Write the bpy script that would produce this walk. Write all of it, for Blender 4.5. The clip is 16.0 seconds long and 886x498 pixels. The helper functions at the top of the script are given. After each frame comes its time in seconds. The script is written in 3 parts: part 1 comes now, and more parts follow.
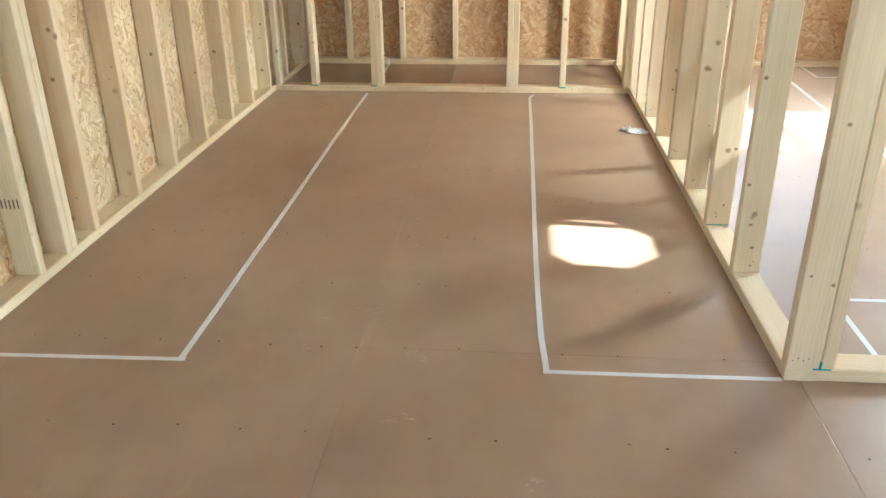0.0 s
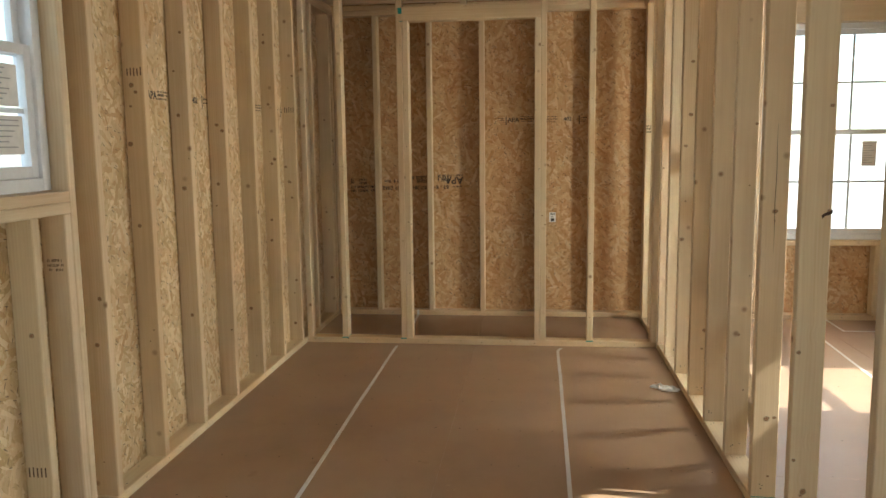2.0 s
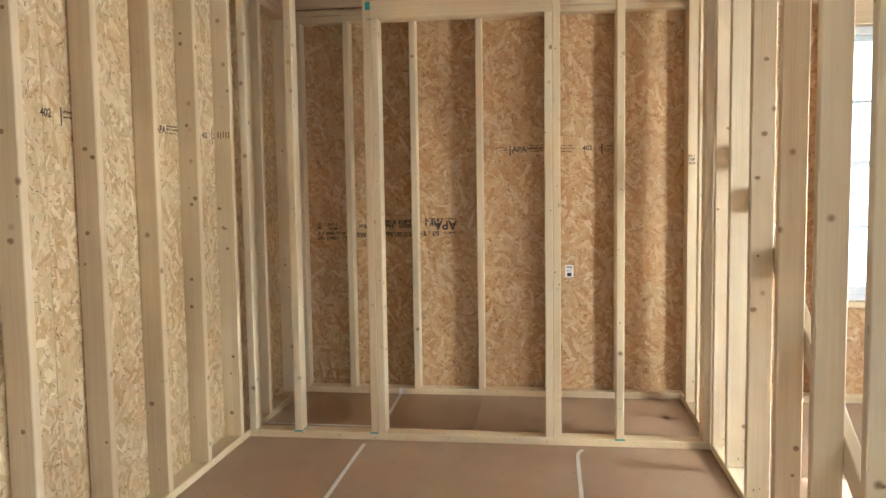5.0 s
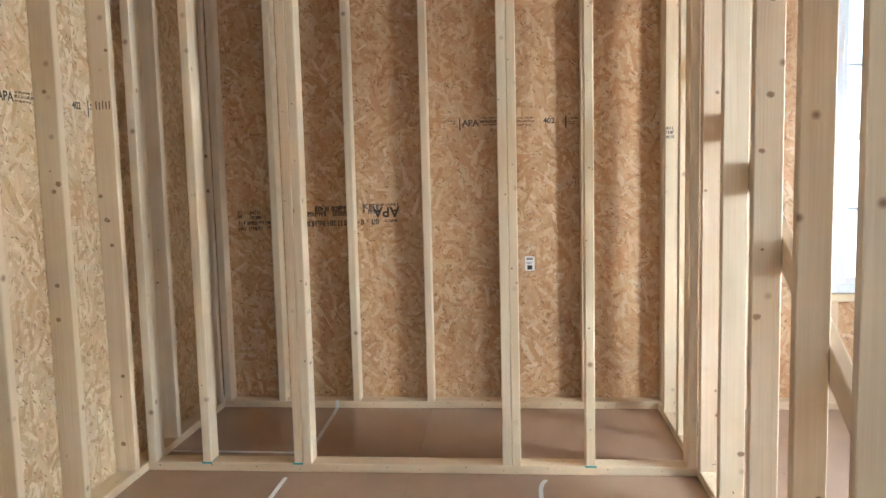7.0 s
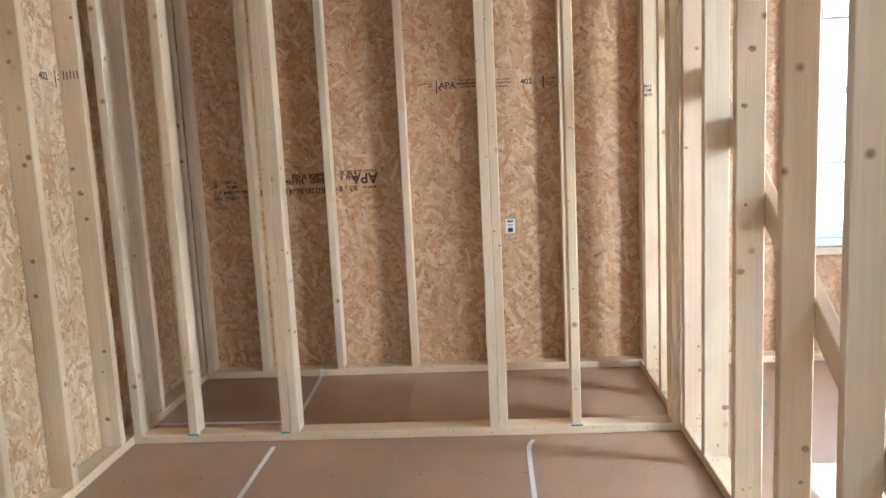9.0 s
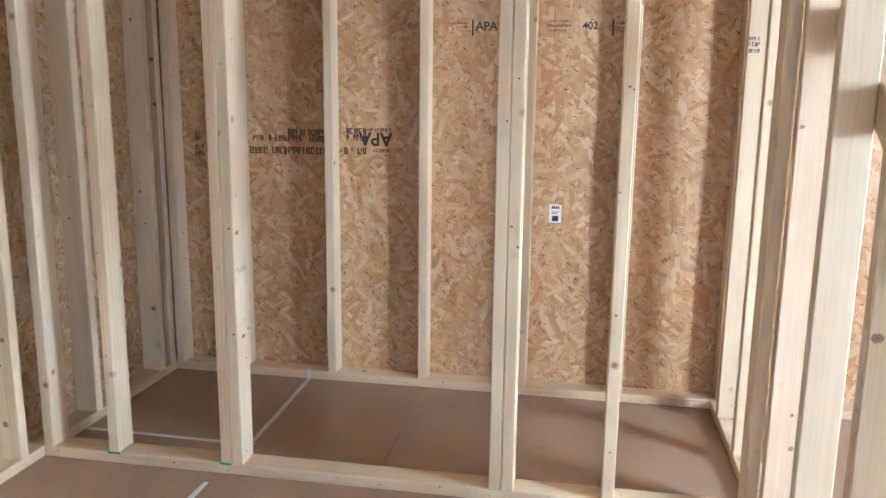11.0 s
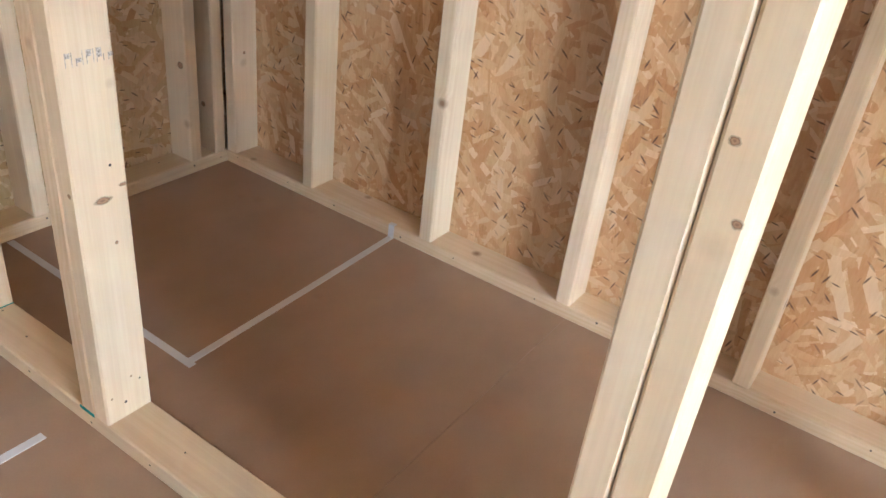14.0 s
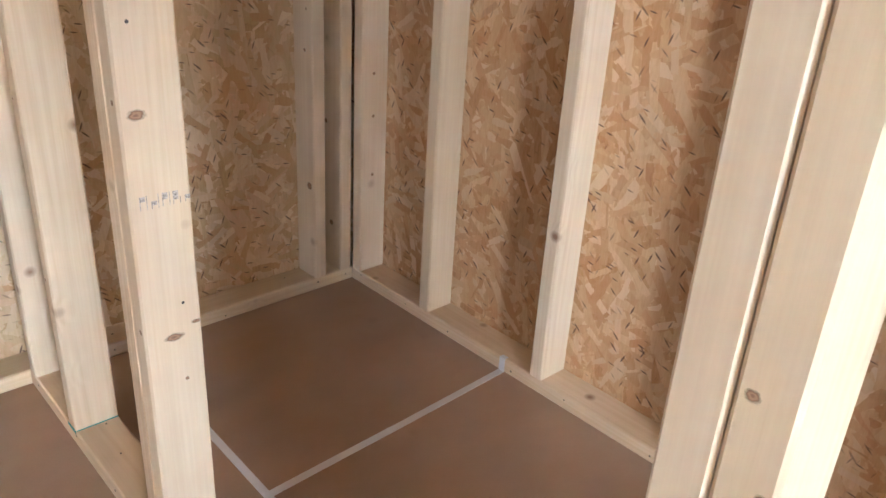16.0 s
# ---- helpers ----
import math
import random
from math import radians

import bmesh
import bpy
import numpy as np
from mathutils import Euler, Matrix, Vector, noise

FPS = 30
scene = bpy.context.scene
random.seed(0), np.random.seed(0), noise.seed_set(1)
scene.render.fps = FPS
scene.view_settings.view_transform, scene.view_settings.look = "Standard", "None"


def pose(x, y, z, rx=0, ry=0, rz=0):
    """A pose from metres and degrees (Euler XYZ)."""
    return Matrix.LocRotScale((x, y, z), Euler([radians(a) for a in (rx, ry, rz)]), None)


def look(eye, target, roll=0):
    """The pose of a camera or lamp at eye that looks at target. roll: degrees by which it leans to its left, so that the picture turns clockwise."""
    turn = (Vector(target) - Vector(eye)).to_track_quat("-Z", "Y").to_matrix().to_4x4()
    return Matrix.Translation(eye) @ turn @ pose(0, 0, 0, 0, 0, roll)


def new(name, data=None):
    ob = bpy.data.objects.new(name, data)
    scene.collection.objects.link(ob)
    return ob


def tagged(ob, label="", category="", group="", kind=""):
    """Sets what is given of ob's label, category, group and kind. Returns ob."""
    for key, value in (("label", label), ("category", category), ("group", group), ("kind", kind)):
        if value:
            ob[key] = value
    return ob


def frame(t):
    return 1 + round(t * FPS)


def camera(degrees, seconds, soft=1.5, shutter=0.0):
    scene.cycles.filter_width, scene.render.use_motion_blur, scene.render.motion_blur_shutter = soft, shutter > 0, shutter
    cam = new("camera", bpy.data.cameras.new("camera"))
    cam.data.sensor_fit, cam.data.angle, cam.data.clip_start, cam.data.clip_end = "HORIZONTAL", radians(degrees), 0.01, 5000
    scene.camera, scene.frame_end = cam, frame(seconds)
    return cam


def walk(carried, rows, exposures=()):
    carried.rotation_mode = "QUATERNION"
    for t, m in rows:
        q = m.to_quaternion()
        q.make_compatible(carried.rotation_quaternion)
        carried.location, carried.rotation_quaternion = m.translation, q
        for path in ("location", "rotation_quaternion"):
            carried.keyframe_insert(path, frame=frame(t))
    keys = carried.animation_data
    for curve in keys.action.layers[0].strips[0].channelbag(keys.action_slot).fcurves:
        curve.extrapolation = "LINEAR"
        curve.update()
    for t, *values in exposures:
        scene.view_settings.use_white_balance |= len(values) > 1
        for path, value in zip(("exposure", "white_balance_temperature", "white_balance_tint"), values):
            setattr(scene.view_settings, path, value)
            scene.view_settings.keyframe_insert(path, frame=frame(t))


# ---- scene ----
cam = camera(58.5, 16.0)
PATH = [
    (0, (0.855, 1.344, 1.223), (0.692, 3.157, 0.395), -0.6),
    (0.5, (0.847, 1.344, 1.247), (0.688, 3.217, 0.563), -0.8),
    (1, (0.875, 1.35, 1.282), (0.669, 3.253, 0.701), -1.7),
    (1.5, (0.847, 1.315, 1.32), (0.625, 3.27, 0.96), -1.4),
    (2, (0.824, 1.357, 1.335), (0.592, 3.326, 1.073), -0.7),
    (2.5, (0.866, 1.533, 1.317), (0.599, 3.497, 1.051), 0.9),
    (3, (0.881, 1.69, 1.289), (0.599, 3.653, 1.029), 1.1),
    (3.5, (0.82, 1.891, 1.282), (0.516, 3.854, 1.043), 0.4),
    (4, (0.81, 2.086, 1.268), (0.529, 4.056, 1.07), -1.0),
    (4.5, (0.83, 2.353, 1.295), (0.545, 4.327, 1.139), -0.8),
    (7, (0.892, 3.316, 1.282), (0.704, 5.297, 1.079), -1.4),
    (7.5, (0.877, 3.33, 1.274), (0.657, 5.305, 1.046), -1.6),
    (8, (0.87, 3.324, 1.275), (0.683, 5.301, 1.033), -1.8),
    (8.5, (0.868, 3.317, 1.266), (0.711, 5.292, 0.997), -2.3),
    (9, (0.858, 3.332, 1.275), (0.732, 5.307, 0.984), -2.8),
    (11.5, (1.095, 4.6, 1.211), (0.674, 6.498, 0.745), 2.4),
    (12, (1.065, 4.943, 1.124), (0.644, 6.725, 0.319), 4.3),
    (12.5, (1.083, 5.281, 1.115), (0.599, 6.964, 0.148), 4.8),
    (13, (1.086, 5.552, 1.094), (0.366, 7.134, 0.108), 6.8),
    (13.5, (1.026, 5.78, 1.064), (0.26, 7.335, 0.067), 7.6),
    (14, (0.98, 5.969, 1.069), (0.076, 7.428, 0.043), 7.1),
    (14.5, (0.979, 6.127, 1.048), (-0.113, 7.45, 0.019), 8.4),
    (15, (0.978, 6.17, 1.069), (-0.192, 7.427, 0.043), 5.6),
    (15.5, (0.989, 6.18, 1.089), (-0.252, 7.441, 0.156), 3.5),
    (16, (1.005, 6.155, 1.11), (-0.306, 7.408, 0.266), 3.5),
]
EXPOSURES = [
    (0.0, 2.35, 5330, -4), (0.5, 2.17, 5600, -4), (1.0, 1.98, 5850, -3), (1.5, 1.73, 6120, -1), (2.0, 1.16, 6550, 2), (2.5, 0.88, 6750, 2), (3.0, 1.16, 6750, 1), (3.5, 1.50, 6450, -2),
    (4.0, 1.81, 6150, -2), (4.5, 1.93, 5850, -1), (7.0, 1.95, 5130, 4), (9.0, 2.03, 4900, 6), (11.5, 2.10, 4680, 5), (12.0, 2.07, 4620, 4), (13.0, 2.33, 4920, 6), (14.5, 2.29, 5160, 10), (16.0, 2.22, 5160, 12),
]
walk(cam, [(t, look(eye, target, roll)) for t, eye, target, roll in PATH], EXPOSURES)

# ---- light ----
SUN_TAN, SUN_SKEW = 0.88, 0.10           # sunbeam falls 0.88 and drifts 0.10 per metre towards -x
world = bpy.data.worlds.new("sky")
scene.world = world
world.use_nodes = True
_wn = world.node_tree
_sky = _wn.nodes.new("ShaderNodeTexSky")
_sky.sky_type, _sky.sun_disc = "NISHITA", False
_sky.sun_elevation, _sky.sun_rotation = math.atan(SUN_TAN), radians(95.7)
_bg = _wn.nodes["Background"]
_bg.inputs["Strength"].default_value = 0.15
_wn.links.new(_sky.outputs[0], _bg.inputs["Color"])

sun = new("sun", bpy.data.lights.new("sun", "SUN"))
sun.data.energy, sun.data.angle, sun.data.color = 5.0, radians(0.5), (1.0, 0.965, 0.91)
sun.matrix_world = look((0, 0, 0), (-1, SUN_SKEW, -SUN_TAN))


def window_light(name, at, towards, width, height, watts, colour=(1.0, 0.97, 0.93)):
    """Sky light that enters through one opening, known or added."""
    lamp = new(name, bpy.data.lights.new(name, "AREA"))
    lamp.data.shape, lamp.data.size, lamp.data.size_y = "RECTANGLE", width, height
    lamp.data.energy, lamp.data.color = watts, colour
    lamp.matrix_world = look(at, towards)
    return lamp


XL, XR, XE = -0.728, 1.610, 3.56           # faces of the framing: west wall, middle wall, east wall
YP, YN, YS, YF = 6.524, 7.436, -0.60, 3.225 # closet wall, north wall, south wall, front of the middle wall
D, T = 0.089, 0.038                        # depth and thickness of the lumber
TOP = 2.31                                 # underside of the top plates

window_light("sky_light_east", (3.80, 5.62, 1.24), (1.2, 5.80, 0.45), 0.50, 0.92, 22.5)
# no window known here: lamp added to brighten the studs' south faces
window_light("sky_light_east", (3.80, 1.40, 1.20), (1.2, 2.5, 0.3), 0.92, 0.92, 9)
window_light("sky_light_east", (3.95, 3.86, 2.45), (1.2, 4.05, 0.0), 0.46, 0.46, 5)
window_light("sky_light_west", (-1.55, 3.35, 2.05), (1.0, 3.6, 0.2), 1.60, 1.50, 5, (0.86, 0.94, 1.0))
window_light("sky_light_north", (2.965, 8.45, 1.60), (2.7, 5.2, 0.0), 2.30, 2.40, 10, (0.86, 0.94, 1.0))
# added fill from behind the start, no source known there
window_light("fill_light_south", (0.75, -0.95, 1.30), (0.9, 3, 0.3), 1.70, 1.60, 2.0)


# ---- materials ----
def material(name):
    m = bpy.data.materials.new(name)
    m.use_nodes = True
    return m, m.node_tree, m.node_tree.nodes["Principled BSDF"]


def nd(tree, kind, **values):
    n = tree.nodes.new(kind)
    for key, value in values.items():
        n.inputs[key.replace("_", " ")].default_value = value
    return n


def math_node(tree, op, a, b=None, clamp=False):
    n = tree.nodes.new("ShaderNodeMath")
    n.operation, n.use_clamp = op, clamp
    for i, v in enumerate((a, b)):
        if v is None:
            continue
        if isinstance(v, (int, float)):
            n.inputs[i].default_value = v
        else:
            tree.links.new(v, n.inputs[i])
    return n.outputs[0]


def ramp(tree, fac, stops):
    n = tree.nodes.new("ShaderNodeValToRGB")
    els = n.color_ramp.elements
    while len(els) < len(stops):
        els.new(0.5)
    for e, (p, c) in zip(els, stops):
        e.position, e.color = p, (*c, 1)
    tree.links.new(fac, n.inputs[0])
    return n.outputs[0]


def mix(tree, fac, a, b, blend="MIX"):
    n = tree.nodes.new("ShaderNodeMix")
    n.data_type, n.blend_type = "RGBA", blend
    for sock, v in ((n.inputs["Factor"], fac), (n.inputs[6], a), (n.inputs[7], b)):
        if isinstance(v, (int, float)):
            sock.default_value = v
        elif isinstance(v, tuple):
            sock.default_value = (*v, 1)
        else:
            tree.links.new(v, sock)
    return n.outputs[2]


def mapped(tree, vec, scale=(1, 1, 1), rot=(0, 0, 0), loc=(0, 0, 0)):
    n = tree.nodes.new("ShaderNodeMapping")
    n.inputs["Scale"].default_value, n.inputs["Rotation"].default_value = scale, [radians(a) for a in rot]
    n.inputs["Location"].default_value = loc
    tree.links.new(vec, n.inputs["Vector"])
    return n.outputs[0]


def noise_node(tree, vec, scale, detail=3.0, rough=0.55, distort=0.0):
    n = nd(tree, "ShaderNodeTexNoise", Scale=scale, Detail=detail, Roughness=rough, Distortion=distort)
    tree.links.new(vec, n.inputs["Vector"])
    return n.outputs["Fac"]


def bump(tree, bsdf, height, strength, dist):
    n = nd(tree, "ShaderNodeBump", Strength=strength, Distance=dist)
    tree.links.new(height, n.inputs["Height"])
    tree.links.new(n.outputs[0], bsdf.inputs["Normal"])


def shifted_object(tree):
    """Object coordinates, moved by a random amount for each board."""
    tc, oi = tree.nodes.new("ShaderNodeTexCoord"), tree.nodes.new("ShaderNodeObjectInfo")
    comb = tree.nodes.new("ShaderNodeCombineXYZ")
    for i, k in enumerate((17.3, 41.7, 83.1)):
        tree.links.new(math_node(tree, "MULTIPLY", oi.outputs["Random"], k), comb.inputs[i])
    add = tree.nodes.new("ShaderNodeVectorMath")
    tree.links.new(tc.outputs["Object"], add.inputs[0])
    tree.links.new(comb.outputs[0], add.inputs[1])
    return add.outputs[0], oi.outputs["Random"]


def lumber_material(name, light, dark, rosy):
    m, t, b = material(name)
    vec, rnd = shifted_object(t)
    knot = nd(t, "ShaderNodeTexVoronoi", Scale=8.8, Randomness=1.0)
    t.links.new(vec, knot.inputs["Vector"])
    kd = knot.outputs["Distance"]
    near = math_node(t, "SUBTRACT", 1.0, math_node(t, "MULTIPLY", kd, 3.2), clamp=True)
    # growth rings, bent round the knots
    sep = t.nodes.new("ShaderNodeSeparateXYZ")
    t.links.new(mapped(t, vec, (1, 1, 0.03)), sep.inputs[0])
    wob = noise_node(t, mapped(t, vec, (4, 4, 0.9)), 1.0, 2.0)
    r = math_node(t, "ADD", math_node(t, "ADD", sep.outputs[0], math_node(t, "MULTIPLY", sep.outputs[1], 0.6)),
                  math_node(t, "ADD", math_node(t, "MULTIPLY", wob, 0.10), math_node(t, "MULTIPLY", near, 0.015)))
    ring = math_node(t, "ADD", math_node(t, "MULTIPLY", math_node(t, "SINE", math_node(t, "MULTIPLY", r, 520.0)), 0.5), 0.5)
    fade = ramp(t, noise_node(t, mapped(t, vec, (16, 16, 0.5), loc=(2, 9, 4)), 1.0, 2.0), [(0.42, (0, 0, 0)), (0.62, (1, 1, 1))])
    ring = math_node(t, "MULTIPLY", ring, fade)
    fibre = noise_node(t, mapped(t, vec, (260, 260, 5)), 1.0, 3.0)
    streak = noise_node(t, mapped(t, vec, (52, 52, 0.7)), 1.0, 4.0, 0.6)
    blot = noise_node(t, mapped(t, vec, (7, 7, 1.6)), 1.0, 4.0)
    tone = math_node(t, "ADD", math_node(t, "ADD", math_node(t, "MULTIPLY", ring, 0.09), math_node(t, "MULTIPLY", streak, 0.34)),
                     math_node(t, "ADD", math_node(t, "MULTIPLY", fibre, 0.22), math_node(t, "MULTIPLY", blot, 0.46)))
    col = ramp(t, tone, [(0.24, light), (0.55, tuple((a + c) / 2 for a, c in zip(light, dark))), (0.84, dark)])
    col = mix(t, math_node(t, "MULTIPLY", rnd, 0.60), col, rosy, "MULTIPLY")
    other = math_node(t, "FRACT", math_node(t, "MULTIPLY", rnd, 17.31))
    col = mix(t, math_node(t, "MULTIPLY", other, 0.55), col, (1.0, 0.965, 0.80), "MULTIPLY")
    stain = ramp(t, noise_node(t, mapped(t, vec, (3.1, 3.1, 0.8), loc=(3, 1, 7)), 1.0, 2.0), [(0.56, (0, 0, 0)), (0.74, (1, 1, 1))])
    col = mix(t, math_node(t, "MULTIPLY", stain, 0.22), col, (0.50, 0.30, 0.16))
    core = ramp(t, kd, [(0.045, (1, 1, 1)), (0.075, (0.65, 0.65, 0.65)), (0.14, (0, 0, 0))])
    kc = t.nodes.new("ShaderNodeSeparateColor")
    t.links.new(knot.outputs["Color"], kc.inputs[0])
    some = math_node(t, "MULTIPLY", ramp(t, kc.outputs[0], [(0.25, (0, 0, 0)), (0.6, (1, 1, 1))]), 0.9)
    col = mix(t, math_node(t, "MULTIPLY", core, some), col, (0.25, 0.125, 0.055))
    t.links.new(col, b.inputs["Base Color"])
    b.inputs["Roughness"].default_value = 0.62
    bump(t, b, math_node(t, "ADD", fibre, math_node(t, "MULTIPLY", core, -0.7)), 0.25, 0.0012)
    return m


WOOD = lumber_material("framing_lumber", (0.85, 0.758, 0.578), (0.575, 0.42, 0.255), (0.90, 0.765, 0.63))


def osb_material(name, low, middle, high, strands, pale):
    m, t, b = material(name)
    tc = t.nodes.new("ShaderNodeTexCoord")
    base = tc.outputs["Object"]
    vec0, _ = shifted_object(t)
    warp = t.nodes.new("ShaderNodeTexNoise")
    warp.inputs["Scale"].default_value, warp.inputs["Detail"].default_value = 14.0, 2.0
    t.links.new(vec0, warp.inputs["Vector"])
    vm = t.nodes.new("ShaderNodeVectorMath")
    vm.operation = "MULTIPLY_ADD"
    vm.inputs[1].default_value, vm.inputs[2].default_value = (0.006, 0.006, 0.006), (0, 0, 0)
    t.links.new(warp.outputs["Color"], vm.inputs[0])
    add = t.nodes.new("ShaderNodeVectorMath")
    t.links.new(vm.outputs[0], add.inputs[0])
    t.links.new(vec0, add.inputs[1])
    vec = add.outputs[0]
    # strands: stretched cells in several directions, the highest lies on top
    best, tone, hue = None, None, None
    for i, (ang, sx, sz) in enumerate(((8, 46, 8), (-24, 42, 10), (52, 54, 13), (-58, 58, 14), (86, 50, 15), (30, 36, 7))):
        v = nd(t, "ShaderNodeTexVoronoi", Scale=1.0, Randomness=0.95)
        v.distance = "CHEBYCHEV"
        rotated = mapped(t, mapped(t, vec, rot=(0, ang, 0)), (sx, 6, sz), loc=(i * 7.7, i * 3.1, i * 5.3))
        t.links.new(rotated, v.inputs["Vector"])
        sepc = t.nodes.new("ShaderNodeSeparateColor")
        t.links.new(v.outputs["Color"], sepc.inputs[0])
        edge = math_node(t, "MULTIPLY", ramp(t, v.outputs["Distance"], [(0.38, (0, 0, 0)), (0.62, (1, 1, 1))]), 0.25)
        h = math_node(t, "SUBTRACT", sepc.outputs[0], edge)
        if best is None:
            best, tone, hue = h, sepc.outputs[1], sepc.outputs[2]
        else:
            sel = math_node(t, "GREATER_THAN", h, best)
            mixn = t.nodes.new("ShaderNodeMix")
            t.links.new(sel, mixn.inputs[0]); t.links.new(tone, mixn.inputs[2]); t.links.new(sepc.outputs[1], mixn.inputs[3])
            tone = mixn.outputs[0]
            mixh = t.nodes.new("ShaderNodeMix")
            t.links.new(sel, mixh.inputs[0]); t.links.new(hue, mixh.inputs[2]); t.links.new(sepc.outputs[2], mixh.inputs[3])
            hue = mixh.outputs[0]
            best = math_node(t, "MAXIMUM", h, best)
    grain = noise_node(t, mapped(t, vec, (150, 150, 22)), 1.0, 4.0, 0.65)
    patch = noise_node(t, vec0, 5.5, 3.0, 0.6)
    fuzz = noise_node(t, mapped(t, vec0, (85, 85, 40)), 1.0, 4.0, 0.7, 0.8)
    val = math_node(t, "ADD", math_node(t, "MULTIPLY", tone, strands), math_node(t, "ADD", math_node(t, "MULTIPLY", grain, 0.40), math_node(t, "ADD", math_node(t, "MULTIPLY", patch, 0.24), math_node(t, "MULTIPLY", fuzz, 0.22))))
    col = ramp(t, val, [(0.24, low), (0.44, middle), (0.70, tuple(0.55 * a + 0.45 * c for a, c in zip(middle, high))), (0.95, high)])
    col = mix(t, math_node(t, "MULTIPLY", ramp(t, hue, [(0.55, (0, 0, 0)), (0.95, (1, 1, 1))]), 0.42), col, (0.50, 0.245, 0.095))
    col = mix(t, math_node(t, "MULTIPLY", ramp(t, hue, [(0.05, (1, 1, 1)), (0.30, (0, 0, 0))]), 0.36), col, pale)
    # thin dark slivers, only some cells carry one
    for turn, size, off in ((-22, (92, 8, 16), 1.3), (48, (84, 8, 15), 5.9), (80, (110, 8, 21), 9.1)):
        chips = nd(t, "ShaderNodeTexVoronoi", Scale=1.0, Randomness=1.0)
        t.links.new(mapped(t, mapped(t, vec, rot=(0, turn, 0)), size, loc=(off, off, off)), chips.inputs["Vector"])
        cell = t.nodes.new("ShaderNodeSeparateColor")
        t.links.new(chips.outputs["Color"], cell.inputs[0])
        dark = math_node(t, "MULTIPLY", ramp(t, chips.outputs["Distance"], [(0.13, (1, 1, 1)), (0.24, (0, 0, 0))]), ramp(t, cell.outputs[0], [(0.66, (0, 0, 0)), (0.82, (1, 1, 1))]))
        col = mix(t, math_node(t, "MULTIPLY", dark, 0.88), col, (0.075, 0.034, 0.015))
    t.links.new(col, b.inputs["Base Color"])
    b.inputs["Roughness"].default_value = 0.5
    bump(t, b, math_node(t, "ADD", best, math_node(t, "MULTIPLY", grain, 0.3)), 0.35, 0.0015)
    return m


OSB = osb_material("strand_board", (0.22, 0.088, 0.030), (0.455, 0.245, 0.092), (0.74, 0.525, 0.305), 0.36, (0.78, 0.63, 0.42))
OSB_PALE = osb_material("pale_strand_board", (0.25, 0.134, 0.052), (0.505, 0.345, 0.162), (0.81, 0.66, 0.425), 0.44, (0.84, 0.72, 0.53))


def floor_material():
    m, t, b = material("brown_floor_panel")
    vec, rnd = shifted_object(t)
    geo = t.nodes.new("ShaderNodeNewGeometry")
    pos = geo.outputs["Position"]
    cloud = noise_node(t, pos, 1.7, 4.0, 0.6)
    fine = noise_node(t, pos, 260.0, 2.0)
    mid = noise_node(t, mapped(t, pos, (9, 4, 9)), 1.0, 4.0)
    val = math_node(t, "ADD", math_node(t, "MULTIPLY", cloud, 0.55), math_node(t, "ADD", math_node(t, "MULTIPLY", mid, 0.3), math_node(t, "MULTIPLY", fine, 0.15)))
    col = ramp(t, val, [(0.3, (0.312, 0.205, 0.130)), (0.5, (0.382, 0.258, 0.169)), (0.72, (0.442, 0.308, 0.209))])
    col = mix(t, math_node(t, "MULTIPLY", rnd, 0.12), col, (0.25, 0.15, 0.085))
    scuff = ramp(t, noise_node(t, mapped(t, pos, (6, 2.2, 1), rot=(0, 0, 35)), 1.6, 6.0, 0.7), [(0.64, (0, 0, 0)), (0.74, (1, 1, 1))])
    col = mix(t, math_node(t, "MULTIPLY", scuff, 0.28), col, (0.46, 0.36, 0.27))
    stain = ramp(t, noise_node(t, pos, 7.0, 2.0), [(0.70, (0, 0, 0)), (0.78, (1, 1, 1))])
    col = mix(t, math_node(t, "MULTIPLY", stain, 0.3), col, (0.19, 0.10, 0.055))
    t.links.new(col, b.inputs["Base Color"])
    rough = math_node(t, "ADD", 0.26, math_node(t, "MULTIPLY", mid, 0.22))
    t.links.new(rough, b.inputs["Roughness"])
    bump(t, b, math_node(t, "ADD", fine, mid), 0.05, 0.001)
    return m


FLOOR = floor_material()


def plain(name, colour, rough, vary=0.06, scale=40.0, metal=0.0):
    m, t, b = material(name)
    tc = t.nodes.new("ShaderNodeTexCoord")
    n = noise_node(t, tc.outputs["Object"], scale, 4.0)
    lo, hi = tuple(c * (1 - vary * 2) for c in colour), tuple(min(1, c * (1 + vary)) for c in colour)
    t.links.new(ramp(t, n, [(0.35, lo), (0.65, hi)]), b.inputs["Base Color"])
    b.inputs["Roughness"].default_value, b.inputs["Metallic"].default_value = rough, metal
    return m


TAPE = plain("white_tape", (0.74, 0.74, 0.745), 0.5, 0.03, 5)
VINYL = plain("white_vinyl", (0.78, 0.80, 0.83), 0.35, 0.02)
PAPER = plain("paper", (0.82, 0.82, 0.80), 0.7, 0.03)
SCUFF = plain("pale_scuff", (0.46, 0.34, 0.24), 0.7, 0.1, 60)
PALE_INK = plain("pale_print", (0.42, 0.43, 0.44), 0.8)
KNOT, _t, _b = material("knot_wood")
_tc = _t.nodes.new("ShaderNodeTexCoord")
_len = _t.nodes.new("ShaderNodeVectorMath")
_len.operation = "LENGTH"
_t.links.new(mapped(_t, _tc.outputs["Object"], (1, 1, 0)), _len.inputs[0])
_w = math_node(_t, "ADD", _len.outputs["Value"], math_node(_t, "MULTIPLY", noise_node(_t, shifted_object(_t)[0], 2.2, 4.0), 0.55))
